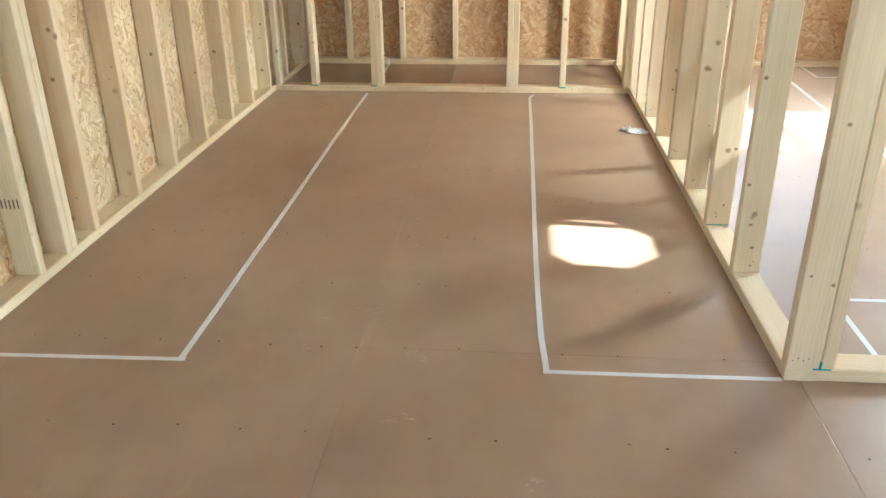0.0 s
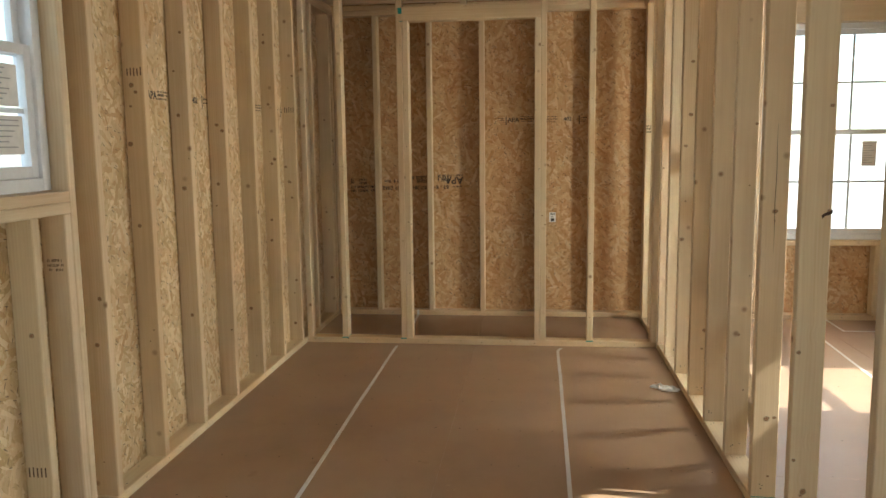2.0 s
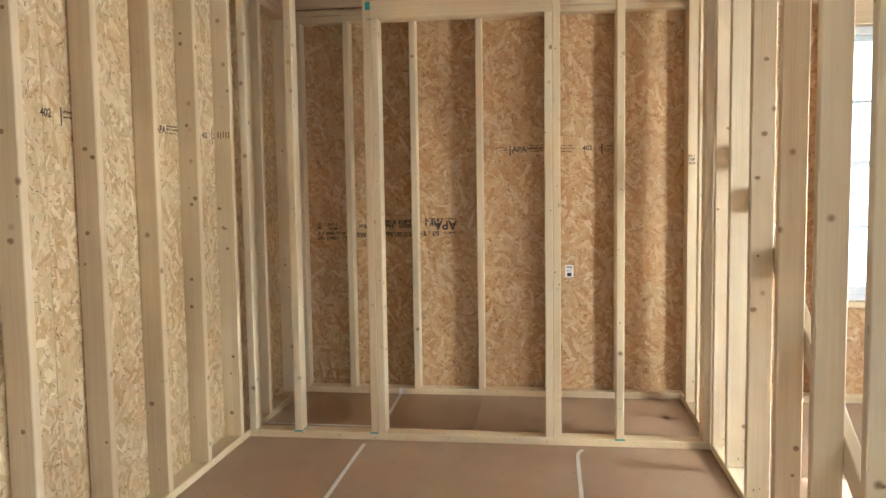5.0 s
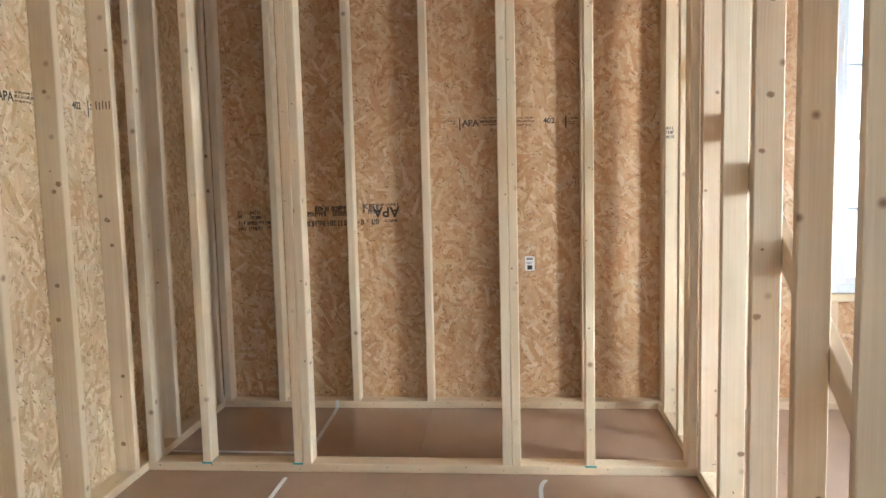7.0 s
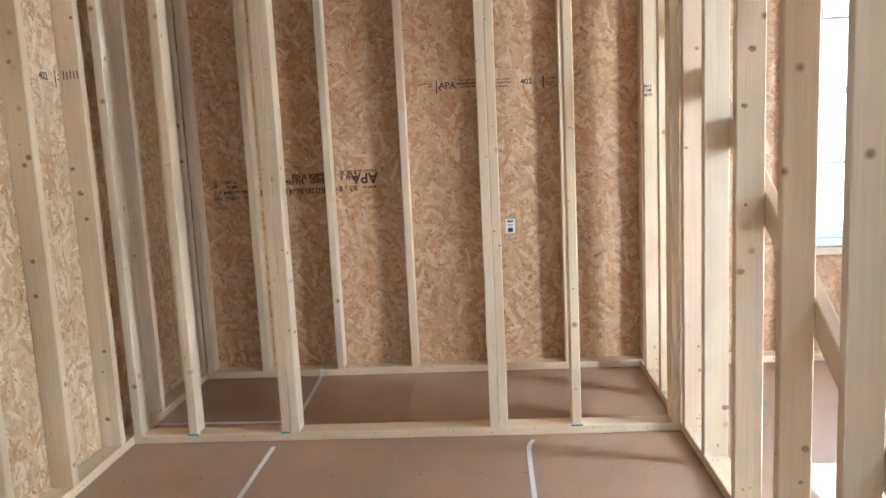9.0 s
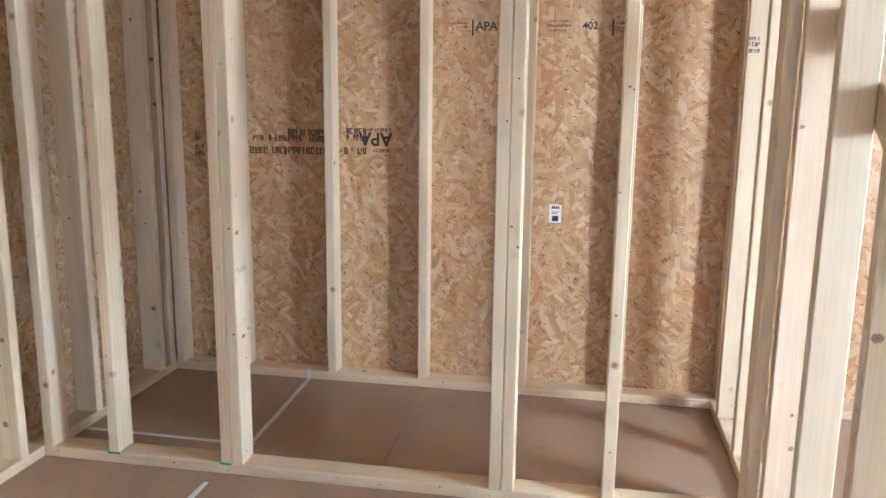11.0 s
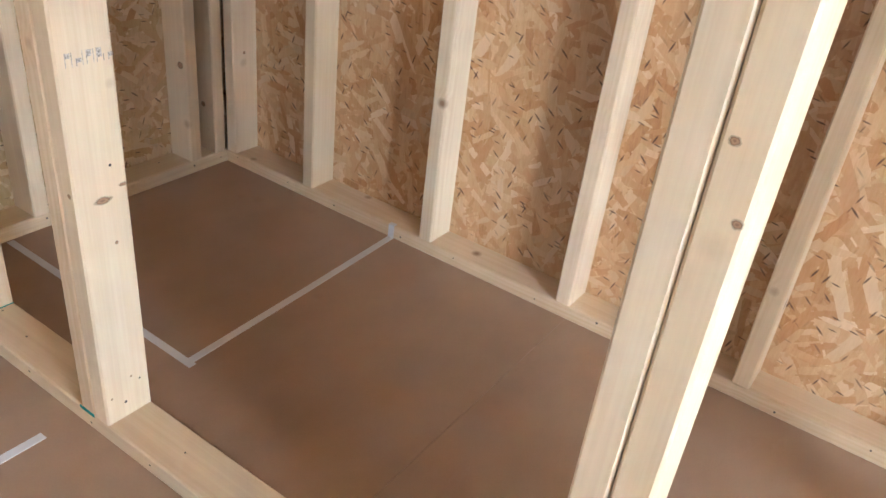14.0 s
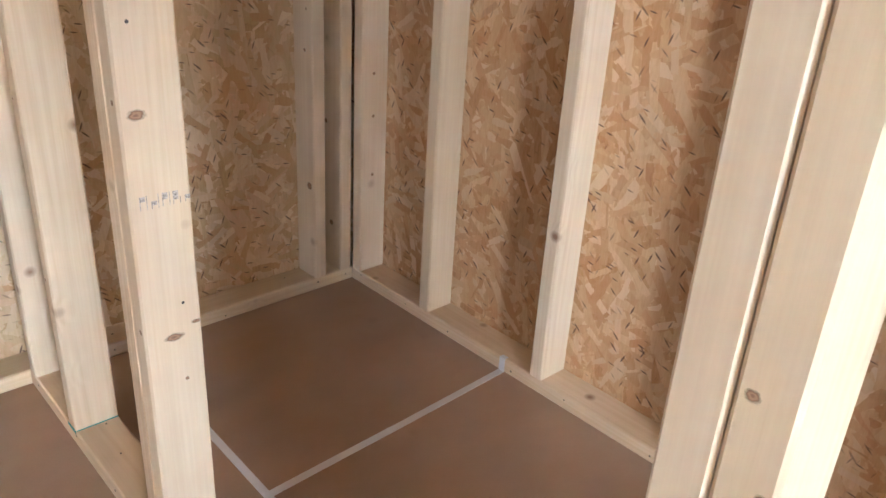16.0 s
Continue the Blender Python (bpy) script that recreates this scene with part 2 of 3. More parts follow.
_t.links.new(ramp(_t, _w, [(0.36, (0.24, 0.125, 0.06)), (0.52, (0.40, 0.235, 0.12)), (0.66, (0.33, 0.18, 0.09)), (0.90, (0.56, 0.385, 0.22)), (1.1, (0.64, 0.46, 0.28))]), _b.inputs["Base Color"])
_t.links.new(ramp(_t, _w, [(0.60, (0.95, 0.95, 0.95)), (0.78, (0.45, 0.45, 0.45)), (1.15, (0, 0, 0))]), _b.inputs["Alpha"])
_b.inputs["Roughness"].default_value = 0.6
INK = plain("black_ink", (0.055, 0.042, 0.034), 0.8, 0.3, 300)
BROWN_INK = plain("faded_ink", (0.16, 0.10, 0.065), 0.8, 0.3, 300)
FAINT_INK = plain("pencil", (0.50, 0.43, 0.36), 0.8, 0.3, 300)
DARK_WOOD = plain("dark_split_wood", (0.06, 0.033, 0.02), 0.85, 0.2, 200)
TEAL = plain("teal_marker", (0.02, 0.33, 0.29), 0.7, 0.2, 200)
STEEL = plain("nail_head", (0.10, 0.085, 0.075), 0.5, 0.2, 200, 0.6)
GROUND = plain("dry_ground", (0.42, 0.40, 0.36), 0.95, 0.15, 2.0)
glass, _t, _b = material("window_glass")
_b.inputs["Transmission Weight"].default_value, _b.inputs["Roughness"].default_value, _b.inputs["IOR"].default_value = 1.0, 0.0, 1.02
_b.inputs["Base Color"].default_value = (0.97, 0.99, 0.98, 1)


# ---- builders ----
def part(name, bm, mat, parent, label="", matrix=None):
    me = bpy.data.meshes.new(name)
    bm.to_mesh(me)
    bm.free()
    return place(name, me, mat, parent, label, matrix)


def place(name, me, mat, parent, label="", matrix=None):
    if not me.materials:
        me.materials.append(mat)
    ob = new(name, me)
    if parent is not None:
        ob.parent = parent
        if matrix is not None:
            ob.matrix_world = matrix
            ob.matrix_parent_inverse = parent.matrix_world.inverted()
            ob.matrix_basis = matrix
    elif matrix is not None:
        ob.matrix_world = matrix
    if label:
        tagged(ob, label)
    return ob


def empty(name, label, category, kind="structure", group=""):
    return tagged(new(name), label, category, group, kind)


def add_box(bm, x0, x1, y0, y1, z0, z1, bevel=0.0):
    r = bmesh.ops.create_cube(bm, size=1.0)
    vs = r["verts"]
    for v in vs:
        v.co = Vector(((x0 + x1) / 2 + v.co.x * (x1 - x0), (y0 + y1) / 2 + v.co.y * (y1 - y0), (z0 + z1) / 2 + v.co.z * (z1 - z0)))
    if bevel:
        bmesh.ops.bevel(bm, geom=list({e for v in vs for e in v.link_edges}), offset=bevel, segments=2, affect="EDGES", profile=0.6)


def box(*args):
    bm = bmesh.new()
    add_box(bm, *args)
    return bm


_board_cache = {}


def board_mesh(w, d, length):
    """Lumber of width w (x) and depth d (y), standing on z = 0, with eased edges."""
    key = (round(w, 4), round(d, 4), round(length, 4))
    if key not in _board_cache:
        e = 0.0032
        prof = [(-w / 2 + e, -d / 2), (w / 2 - e, -d / 2), (w / 2, -d / 2 + e), (w / 2, d / 2 - e),
                (w / 2 - e, d / 2), (-w / 2 + e, d / 2), (-w / 2, d / 2 - e), (-w / 2, -d / 2 + e)]
        verts = [(x, y, z) for z in (0, length) for x, y in prof]
        faces = [tuple(range(7, -1, -1)), tuple(range(8, 16))] + [(i, (i + 1) % 8, 8 + (i + 1) % 8, 8 + i) for i in range(8)]
        me = bpy.data.meshes.new("lumber")
        me.from_pydata(verts, [], faces)
        me.materials.append(WOOD)
        _board_cache[key] = me
    return _board_cache[key]


def stud(parent, x0, x1, y0, y1, z0=T, z1=TOP, name="stud", label="", lean=0.0):
    """An upright board that fills the given box."""
    m = pose((x0 + x1) / 2, (y0 + y1) / 2, z0, lean, lean * 0.6, 0)
    return place(name, board_mesh(x1 - x0, y1 - y0, z1 - z0), WOOD, parent, label, m)


def beam_x(parent, x0, x1, y0, y1, z0, z1, name="plate", label=""):
    m = pose(x0, (y0 + y1) / 2, (z0 + z1) / 2) @ pose(0, 0, 0, 0, 90, 0)
    return place(name, board_mesh(z1 - z0, y1 - y0, x1 - x0), WOOD, parent, label, m)


def beam_y(parent, x0, x1, y0, y1, z0, z1, name="plate", label=""):
    m = pose((x0 + x1) / 2, y0, (z0 + z1) / 2) @ pose(0, 0, 0, -90, 0, 0)
    return place(name, board_mesh(x1 - x0, z1 - z0, y1 - y0), WOOD, parent, label, m)


def osb_panel(parent, x0, x1, y0, y1, z0, z1, face, mat=None):
    """A sheathing sheet whose broad face lies in local xz; face: 'x' or 'y'."""
    w = (x1 - x0) if face == "y" else (y1 - y0)
    th = (y1 - y0) if face == "y" else (x1 - x0)
    bm = box(-w / 2, w / 2, -th / 2, th / 2, 0, z1 - z0)
    m = pose((x0 + x1) / 2, (y0 + y1) / 2, z0, 0, 0, 0 if face == "y" else 90)
    return part("sheathing_panel", bm, mat or OSB, parent, "", m)


# ---- floor ----
floor = empty("floor", "smooth brown floor panels with tight butt seams", "floor")
COLUMNS = (-0.790, 0.430, 1.652, 2.872, 4.092)
for ci, (xa, xb) in enumerate(zip(COLUMNS, COLUMNS[1:])):
    cuts = ((-0.7, 0.90, 7.55), (-0.7, 0.872, 3.312, 7.55), (-0.7, 2.07, 4.512, 7.55), (-0.7, 3.1, 7.55))[ci]
    for ya, yb in zip(cuts, cuts[1:]):
        x0, x1 = max(xa, -0.83), min(xb, 3.68)
        bm = box(x0 + 0.0005 - (x0 + x1) / 2, x1 - 0.0005 - (x0 + x1) / 2, ya + 0.0005 - (ya + yb) / 2, yb - 0.0005 - (ya + yb) / 2, -0.018, 0.0, 0.0008)
        part("floor_panel", bm, FLOOR, floor, "", pose((x0 + x1) / 2, (ya + yb) / 2, 0))
part("floor_panel", box(-0.83, -0.7925, -0.7, 7.55, -0.018, -0.0003), FLOOR, floor)
part("subfloor", box(-0.84, 3.68, -0.72, 7.54, -0.12, -0.0185), plain("dark_joists", (0.10, 0.06, 0.035), 0.9), floor)

NY_END = YN + D + 0.012

# ---- west wall ----
west = empty("wall_west", "open stud wall with strand board sheathing", "wall")
WX0, WX1 = XL - D, XL
WEST_STUDS = (0.45, 0.85, 1.26, 1.66, 2.07, 2.47, 4.024, 4.410, 4.812, 5.228, 5.640, 6.024, 6.413, 6.832, 7.305, 7.394)
for y in WEST_STUDS:
    stud(west, WX0, WX1, y, y + T, lean=random.uniform(-0.06, 0.06))
beam_y(west, WX0, WX1, YS, YN + D, 0.0, T, "bottom_plate")
beam_y(west, WX0, WX1, YS, YN + D, TOP, TOP + T, "top_plate")
beam_y(west, WX0, WX1, YS, YN + D, TOP + T + 0.001, TOP + 2 * T, "top_plate")
WW0, WW1, WZ0, WZ1 = 2.990, 3.848, 1.196, 2.125     # rough opening of the west window
stud(west, WX0, WX1, WW1, WW1 + T, name="trimmer_stud")
stud(west, WX0, WX1, WW0 - T, WW0, name="trimmer_stud")
for y in (WW0 + 0.001, 3.245, 3.634, WW1 - T - 0.001):
    stud(west, WX0, WX1, y, y + T, T, WZ0 - 2 * T - 0.001, name="cripple_stud")
beam_y(west, WX0, WX1, WW0 + 0.001, WW1 - 0.001, WZ0 - 2 * T, WZ0 - T - 0.0005, "rough_sill")
beam_y(west, WX0, WX1, WW0 + 0.001, WW1 - 0.001, WZ0 - T, WZ0, "rough_sill")
beam_y(west, WX0, WX1, WW0 + 0.001, WW1 - 0.001, WZ1, WZ1 + 0.14, "header")
for ya, yb in ((YS - 0.011, 0.62), (0.6216, 1.84), (1.8416, WW0), (WW1, 5.07), (5.0716, 6.30), (6.3016, NY_END)):
    osb_panel(west, WX0 - 0.0115, WX0 - 0.0005, ya, yb, -0.01, TOP + 2 * T, "x", OSB_PALE)
osb_panel(west, WX0 - 0.0115, WX0 - 0.0005, WW0, WW1, -0.01, WZ0, "x", OSB_PALE)
osb_panel(west, WX0 - 0.0115, WX0 - 0.0005, WW0, WW1, WZ1, TOP + 2 * T, "x", OSB_PALE)
osb_panel(west, WX0 - 0.0115, WX0 - 0.0005, YS, YN + D, TOP + 2 * T + 0.001, 2.6995, "x", OSB_PALE)

# ---- north wall ----
north = empty("wall_north", "open stud wall with strand board sheathing", "wall")
NY0, NY1 = YN, YN + D
NW0, NW1, NZ0, NZ1 = 2.465, 3.470, 0.598, 2.170      # rough opening of the north window
for x in (XL + 0.001, -0.420, -0.008, 0.396, 0.822, 1.220, 1.630, 1.674, 2.03):
    stud(north, x, x + T, NY0, NY1, lean=random.uniform(-0.05, 0.05))
beam_x(north, XL + 0.001, XE, NY0, NY1, 0.0, T, "bottom_plate")
beam_x(north, XL + 0.001, XE, NY0, NY1, TOP, TOP + T, "top_plate")
beam_x(north, XL + 0.001, XE, NY0, NY1, TOP + T + 0.001, TOP + 2 * T, "top_plate")
for x in (NW0 - T, NW1):
    stud(north, x, x + T, NY0, NY1, name="trimmer_stud")
for x in (NW0 - 2 * T - 0.001, NW1 + T + 0.001):
    stud(north, x, x + T, NY0, NY1)
for x in (NW0 + 0.001, 2.87, 3.30, NW1 - T - 0.001):
    stud(north, x, x + T, NY0, NY1, T, NZ0 - T - 0.001, name="cripple_stud")
beam_x(north, NW0 + 0.001, NW1 - 0.001, NY0, NY1, NZ0 - T, NZ0, "rough_sill")
beam_x(north, NW0 + 0.001, NW1 - 0.001, NY0, NY1, NZ1, NZ1 + 0.144, "header")
for xa, xb in ((WX0 - 0.011, 0.427), (0.4286, 1.645), (1.6466, NW0), (NW1, XE + D + 0.011)):
    osb_panel(north, xa, xb, NY1 + 0.0005, NY1 + 0.0115, -0.01, TOP + 2 * T, "y")
osb_panel(north, NW0, NW1, NY1 + 0.0005, NY1 + 0.0115, -0.01, NZ0, "y")
osb_panel(north, NW0, NW1, NY1 + 0.0005, NY1 + 0.0115, NZ1, TOP + 2 * T, "y")
osb_panel(north, WX0 - 0.011, XE + D + 0.011, NY1 + 0.0005, NY1 + 0.0115, TOP + 2 * T + 0.001, 2.70, "y")

# ---- east wall, closed but for three openings, the southern one added for light ----
east = empty("wall_east", "strand board wall with windows", "wall")
EX0, EX1 = XE + D, XE + D + 0.012

def wall_with_holes(name, parent, u0, u1, z0, z1, holes, matrix, thick, mat):
    """A sheet in local xz with openings (lists of corners) cut through it."""
    bm = bmesh.new()
    outer = [bm.verts.new((u, 0, z)) for u, z in ((u0, z0), (u1, z0), (u1, z1), (u0, z1))]
    edges = [bm.edges.new((outer[i], outer[(i + 1) % 4])) for i in range(4)]
    for hole in holes:
        vs = [bm.verts.new((u, 0, z)) for u, z in hole]
        edges += [bm.edges.new((vs[i], vs[(i + 1) % len(vs)])) for i in range(len(vs))]
    bmesh.ops.triangle_fill(bm, use_beauty=True, use_dissolve=False, edges=edges)
    r = bmesh.ops.extrude_face_region(bm, geom=bm.faces[:])
    bmesh.ops.translate(bm, verts=[v for v in r["geom"] if isinstance(v, bmesh.types.BMVert)], vec=(0, thick, 0))
    bmesh.ops.recalc_face_normals(bm, faces=bm.faces[:])
    return part(name, bm, mat, parent, "", matrix)


def rect(u0, u1, z0, z1):
    return [(u0, z0), (u1, z0), (u1, z1), (u0, z1)]


EW = (5.13, 6.10, 0.65, 1.60)
OY, OZ = 4.115 - SUN_SKEW * (XE + D - 1.182), SUN_TAN * (XE + D - 1.182)      # eight-sided wall opening
octagon = [(OY + 0.232 * math.cos(radians(22.5 + 45 * k)), OZ + 0.204 * math.sin(radians(22.5 + 45 * k))) for k in range(8)]
wall_with_holes("sheathing_panel", east, YS - 0.011, 7.536, -0.01, 2.70, [rect(*EW), rect(0.92, 1.89, 0.65, 1.60), octagon],
                pose(EX0 + 0.0115, 0, 0, 0, 0, 90), 0.011, OSB)
beam_y(east, XE, XE + D, YS, YN + D, 0.0, T, "bottom_plate")
beam_y(east, XE, XE + D, YS, YN + D, TOP, TOP + 2 * T, "top_plate")
for y in (-0.5, -0.1, 0.3, 0.7, 0.88, 1.892, 2.27, 2.67, 3.08, 3.48, 3.63, 4.12, 4.68, 5.09, 6.102, 6.52, 6.93):
    stud(east, XE, XE + D, y, y + T)

# ---- south wall, unseen behind the start, its wide opening added for fill light ----
south = empty("wall_south", "unseen strand board wall with a wide opening added for fill light", "wall")
wall_with_holes("sheathing_panel", south, WX0 - 0.011, EX1, -0.01, 2.70, [rect(-0.15, 1.65, 0.02, 2.08)], pose(0, YS - 0.012, 0), 0.011, OSB)
beam_x(south, 1.70, XE, YS, YS + D, 0.0, T, "bottom_plate")
beam_x(south, XL + 0.001, XE, YS, YS + D, TOP, TOP + 2 * T, "top_plate")
for x in (XL + 0.001, -0.19, 1.66, 2.07, 2.47, 2.88, 3.28, 3.69):
    stud(south, x, x + T, YS, YS + D)

# ---- middle wall ----
middle = empty("wall_middle", "open stud partition of bare lumber", "wall")
MX0, MX1 = XR, XR + D
MIDDLE_STUDS = (3.815, 4.228, 4.632, 5.035, 5.425, 5.812, 6.178, 6.478, 6.925, 7.262)
beam_y(middle, MX0, MX1, YF, YN - 0.001, 0.0, T, "bottom_plate")
beam_y(middle, MX0, MX1, YF, YN - 0.001, TOP, TOP + T, "top_plate")
beam_y(middle, MX0, MX1, YF, YN - 0.001, TOP + T + 0.001, TOP + 2 * T, "top_plate")
for y in MIDDLE_STUDS:
    stud(middle, MX0, MX1, y, y + T, lean=random.uniform(-0.08, 0.08))
stud(middle, MX0, MX1, YF + 0.001, YF + 0.001 + T, name="corner_stud")
stud(middle, MX1 + 0.001, MX1 + 0.001 + T, YF + 0.001, YF + 0.001 + D, name="corner_stud")
beam_x(middle, MX1 + 0.001, XE, YF, YF + D, 0.0, T, "bottom_plate")
beam_x(middle, MX1 + 0.001, XE, YF, YF + D, TOP, TOP + 2 * T, "top_plate")
# slanting let-on brace behind the studs
bz = Vector((0, 0.84, 0.543)).normalized()
place("brace", board_mesh(T, D, 3.05), WOOD, middle, "long slanting lumber brace",
      Matrix.Translation(Vector((MX1 + T / 2 + 0.001, 5.62, 0.866)) - bz * 1.48) @ Vector((0, 0, 1)).rotation_difference(bz).to_matrix().to_4x4())

# ---- closet wall ----
closet = empty("wall_closet", "open stud closet partition with a framed doorway", "wall")
CY0, CY1 = YP, YP + D
OP0, OP1, OPZ = 0.002, 0.816, 2.124
beam_x(closet, XL + 0.001, XR - 0.001, CY0, CY1, 0.0, T, "bottom_plate")
beam_x(closet, XL + 0.001, XR - 0.001, CY0, CY1, TOP, TOP + T, "top_plate")
beam_x(closet, XL + 0.001, XR - 0.001, CY0, CY1, TOP + T + 0.001, TOP + 2 * T, "top_plate")
for x in (XL + 0.001, -0.481, 1.161, XR - 0.001 - T):
    stud(closet, x, x + T, CY0, CY1, lean=random.uniform(-0.05, 0.05))
for x in (OP0 - 2 * T - 0.001, OP1 + T + 0.001):
    stud(closet, x, x + T, CY0, CY1, name="king_stud")
for x in (OP0 - T, OP1):
    stud(closet, x, x + T, CY0, CY1, T, OPZ, name="jack_stud")
beam_x(closet, OP0 - T, OP1 + T, CY0, CY1, OPZ + 0.0005, OPZ + 0.089, "header")
stud(closet, 0.342, 0.342 + T, CY0, CY1, OPZ + 0.0895, TOP, name="cripple_stud")

# ---- ceiling ----
bm = box(WX0 - 0.011, EX1, YS - 0.011, NY1 + 0.012, 2.70, 2.712)
tagged(part("ceiling", bm, OSB, None), "strand board roof deck above the joists", "ceiling", "", "structure")
joists = empty("ceiling_joists", "bare lumber ceiling joists", "joists")
for k in range(21):
    y = -0.35 + 0.4064 * k
    if y < NY0:
        beam_x(joists, WX0, EX0, y, y + T, TOP + 2 * T + 0.0005, TOP + 2 * T + 0.14, "joist")

# ---- windows ----
def window(name, label, width, height, matrix, cols, rows, meet=0.5):
    """A white double-hung window with grilles. Local x: width, y: outwards, z: up."""
    root = tagged(new(name), label, "window", "", "structure")
    root.matrix_world = matrix
    f = 0.042
    bm = bmesh.new()
    for args in ((0, f, 0, 0.075, 0, height), (width - f, width, 0, 0.075, 0, height), (f, width - f, 0, 0.075, 0, f), (f, width - f, 0, 0.075, height - f, height)):
        add_box(bm, *args, 0.004)
    child("window_frame", bm, VINYL, root)
    zm = f + (height - 2 * f) * meet
    for k, (z0, z1, y0) in enumerate(((f + 0.001, zm + 0.018, 0.012), (zm - 0.018, height - f - 0.001, 0.042))):
        s, x0, x1 = 0.034, f + 0.001, width - f - 0.001
        bm = bmesh.new()
        for args in ((x0, x0 + s, y0, y0 + 0.026, z0, z1), (x1 - s, x1, y0, y0 + 0.026, z0, z1),
                     (x0 + s, x1 - s, y0, y0 + 0.026, z0, z0 + s + 0.004), (x0 + s, x1 - s, y0, y0 + 0.026, z1 - s, z1)):
            add_box(bm, *args, 0.003)
        sash = child("sash", bm, VINYL, root)
        gx0, gx1, gz0, gz1 = x0 + s, x1 - s, z0 + s + 0.004, z1 - s
        pane = child("pane", box(gx0 - 0.004, gx1 + 0.004, y0 + 0.010, y0 + 0.014, gz0 - 0.004, gz1 + 0.004), glass, sash)
        pane.visible_shadow = False
        for i in range(1, cols):
            x = gx0 + (gx1 - gx0) * i / cols
            child("muntin", box(x - 0.008, x + 0.008, y0 + 0.015, y0 + 0.021, gz0, gz1), VINYL, sash)
        for i in range(1, rows):
            z = gz0 + (gz1 - gz0) * i / rows
            child("muntin", box(gx0, gx1, y0 + 0.0155, y0 + 0.0205, z - 0.008, z + 0.008), VINYL, sash)
    bm = bmesh.new()
    add_box(bm, width / 2 - 0.03, width / 2 + 0.03, -0.008, 0.012, zm + 0.006, zm + 0.017, 0.003)
    child("sash_lock", bm, VINYL, root)
    return root


def child(name, bm, mat, parent, label=""):
    """A part whose mesh is given in its thing's own coordinates."""
    me = bpy.data.meshes.new(name)
    bm.to_mesh(me)
    bm.free()
    me.materials.append(mat)
    ob = new(name, me)
    ob.parent = parent
    if label:
        tagged(ob, label)
    return ob


def paper_label(parent, x0, x1, y, z0, z1, lines):
    """A printed sheet stuck to a pane, with rows of illegible print."""
    sheet = child("window_sticker", box(x0, x1, y, y + 0.0006, z0, z1), PAPER, parent, "white printed paper label on the pane")
    rng = random.Random(lines)
    bm = bmesh.new()
    for i in range(lines):
        z = z1 - 0.012 - (z1 - z0 - 0.02) * i / lines
        add_box(bm, x0 + 0.008, x0 + 0.008 + (x1 - x0 - 0.016) * rng.uniform(0.5, 1), y - 0.0008, y - 0.0001, z - 0.0035, z)
    child("print", bm, PALE_INK, sheet)


w1 = window("window_1", "unseen white vinyl double-hung window with paper labels", WW1 - WW0 - 0.012, WZ1 - WZ0 - 0.012, pose(XL - 0.058, WW0 + 0.006, WZ0 + 0.004, 0, 0, 90), 3, 2, 0.49)
paper_label(w1, 0.575, 0.735, 0.018, 0.27, 0.40, 7)
paper_label(w1, 0.600, 0.745, 0.0175, 0.12, 0.24, 6)
w2 = window("window_2", "unseen white vinyl double-hung window with a paper label", NW1 - NW0 - 0.012, NZ1 - NZ0 - 0.012, pose(NW0 + 0.006, YN + 0.026, NZ0 + 0.004), 3, 2, 0.505)
paper_label(w2, 0.715, 0.815, 0.018, 0.54, 0.72, 9)
window("window_3", "unseen white vinyl double-hung window", EW[1] - EW[0] - 0.012, EW[3] - EW[2] - 0.012, pose(XE + 0.026, EW[1] - 0.006, EW[2] + 0.006, 0, 0, -90), 1, 1)
# unseen window, added only to go with the extra east lamp
window("added_window_4", "unseen white vinyl double-hung window", 0.958, 0.938, pose(XE + 0.026, 1.884, 0.656, 0, 0, -90), 3, 2)

# ---- outside ----
bm = bmesh.new()
bmesh.ops.create_grid(bm, x_segments=8, y_segments=8, size=400)
for v in bm.verts:
    v.co.z = -0.45
tagged(part("ground", bm, GROUND, None), "pale dry ground around the building", "ground", "", "structure")


# ---- tape lines on the floor ----
def tape(points, width=0.0175, lift=0.0):
    """A strip of tape along the floor through the given points, slightly wavering."""
    bm = bmesh.new()
    path = [Vector((*p, 0)) for p in points]
    dense = []
    for a, b in zip(path, path[1:]):
        n = max(2, int((b - a).length / 0.12))
        dense += [a.lerp(b, i / n) for i in range(n)]
    dense.append(path[-1])
    rows = []
    for i, p in enumerate(dense):
        d = (dense[min(i + 1, len(dense) - 1)] - dense[max(i - 1, 0)]).normalized()
        side = Vector((-d.y, d.x, 0))
        q = p + side * 0.0035 * noise.noise(Vector((p.x * 1.7, p.y * 1.7, 3.1)))
        w = width / 2 * (1 + 0.05 * noise.noise(Vector((p.x * 9, p.y * 9, 0.5))))
        z = 0.0011
        rows.append([bm.verts.new(q + side * s * w + Vector((0, 0, zz))) for s, zz in ((-1, 0.0001), (-1, z + lift), (1, z + lift), (1, 0.0001))])
    for r0, r1 in zip(rows, rows[1:]):
        for i in range(3):
            bm.faces.new((r0[i], r0[i + 1], r1[i + 1], r1[i]))
    bm.faces.new(rows[0])
    bm.faces.new(rows[-1][::-1])
    bmesh.ops.recalc_face_normals(bm, faces=bm.faces[:])
    return bm


def floor_tape(pieces, label, extra=None):
    root = tagged(new("floor_tape"), label, "tape", "tape outlines on the floor")
    for k, pts in enumerate(pieces):
        part("tape_strip", tape(pts, lift=0.0006 * k), TAPE, root)
    if extra is not None:
        part("tape_end", extra, TAPE, root)
    return root


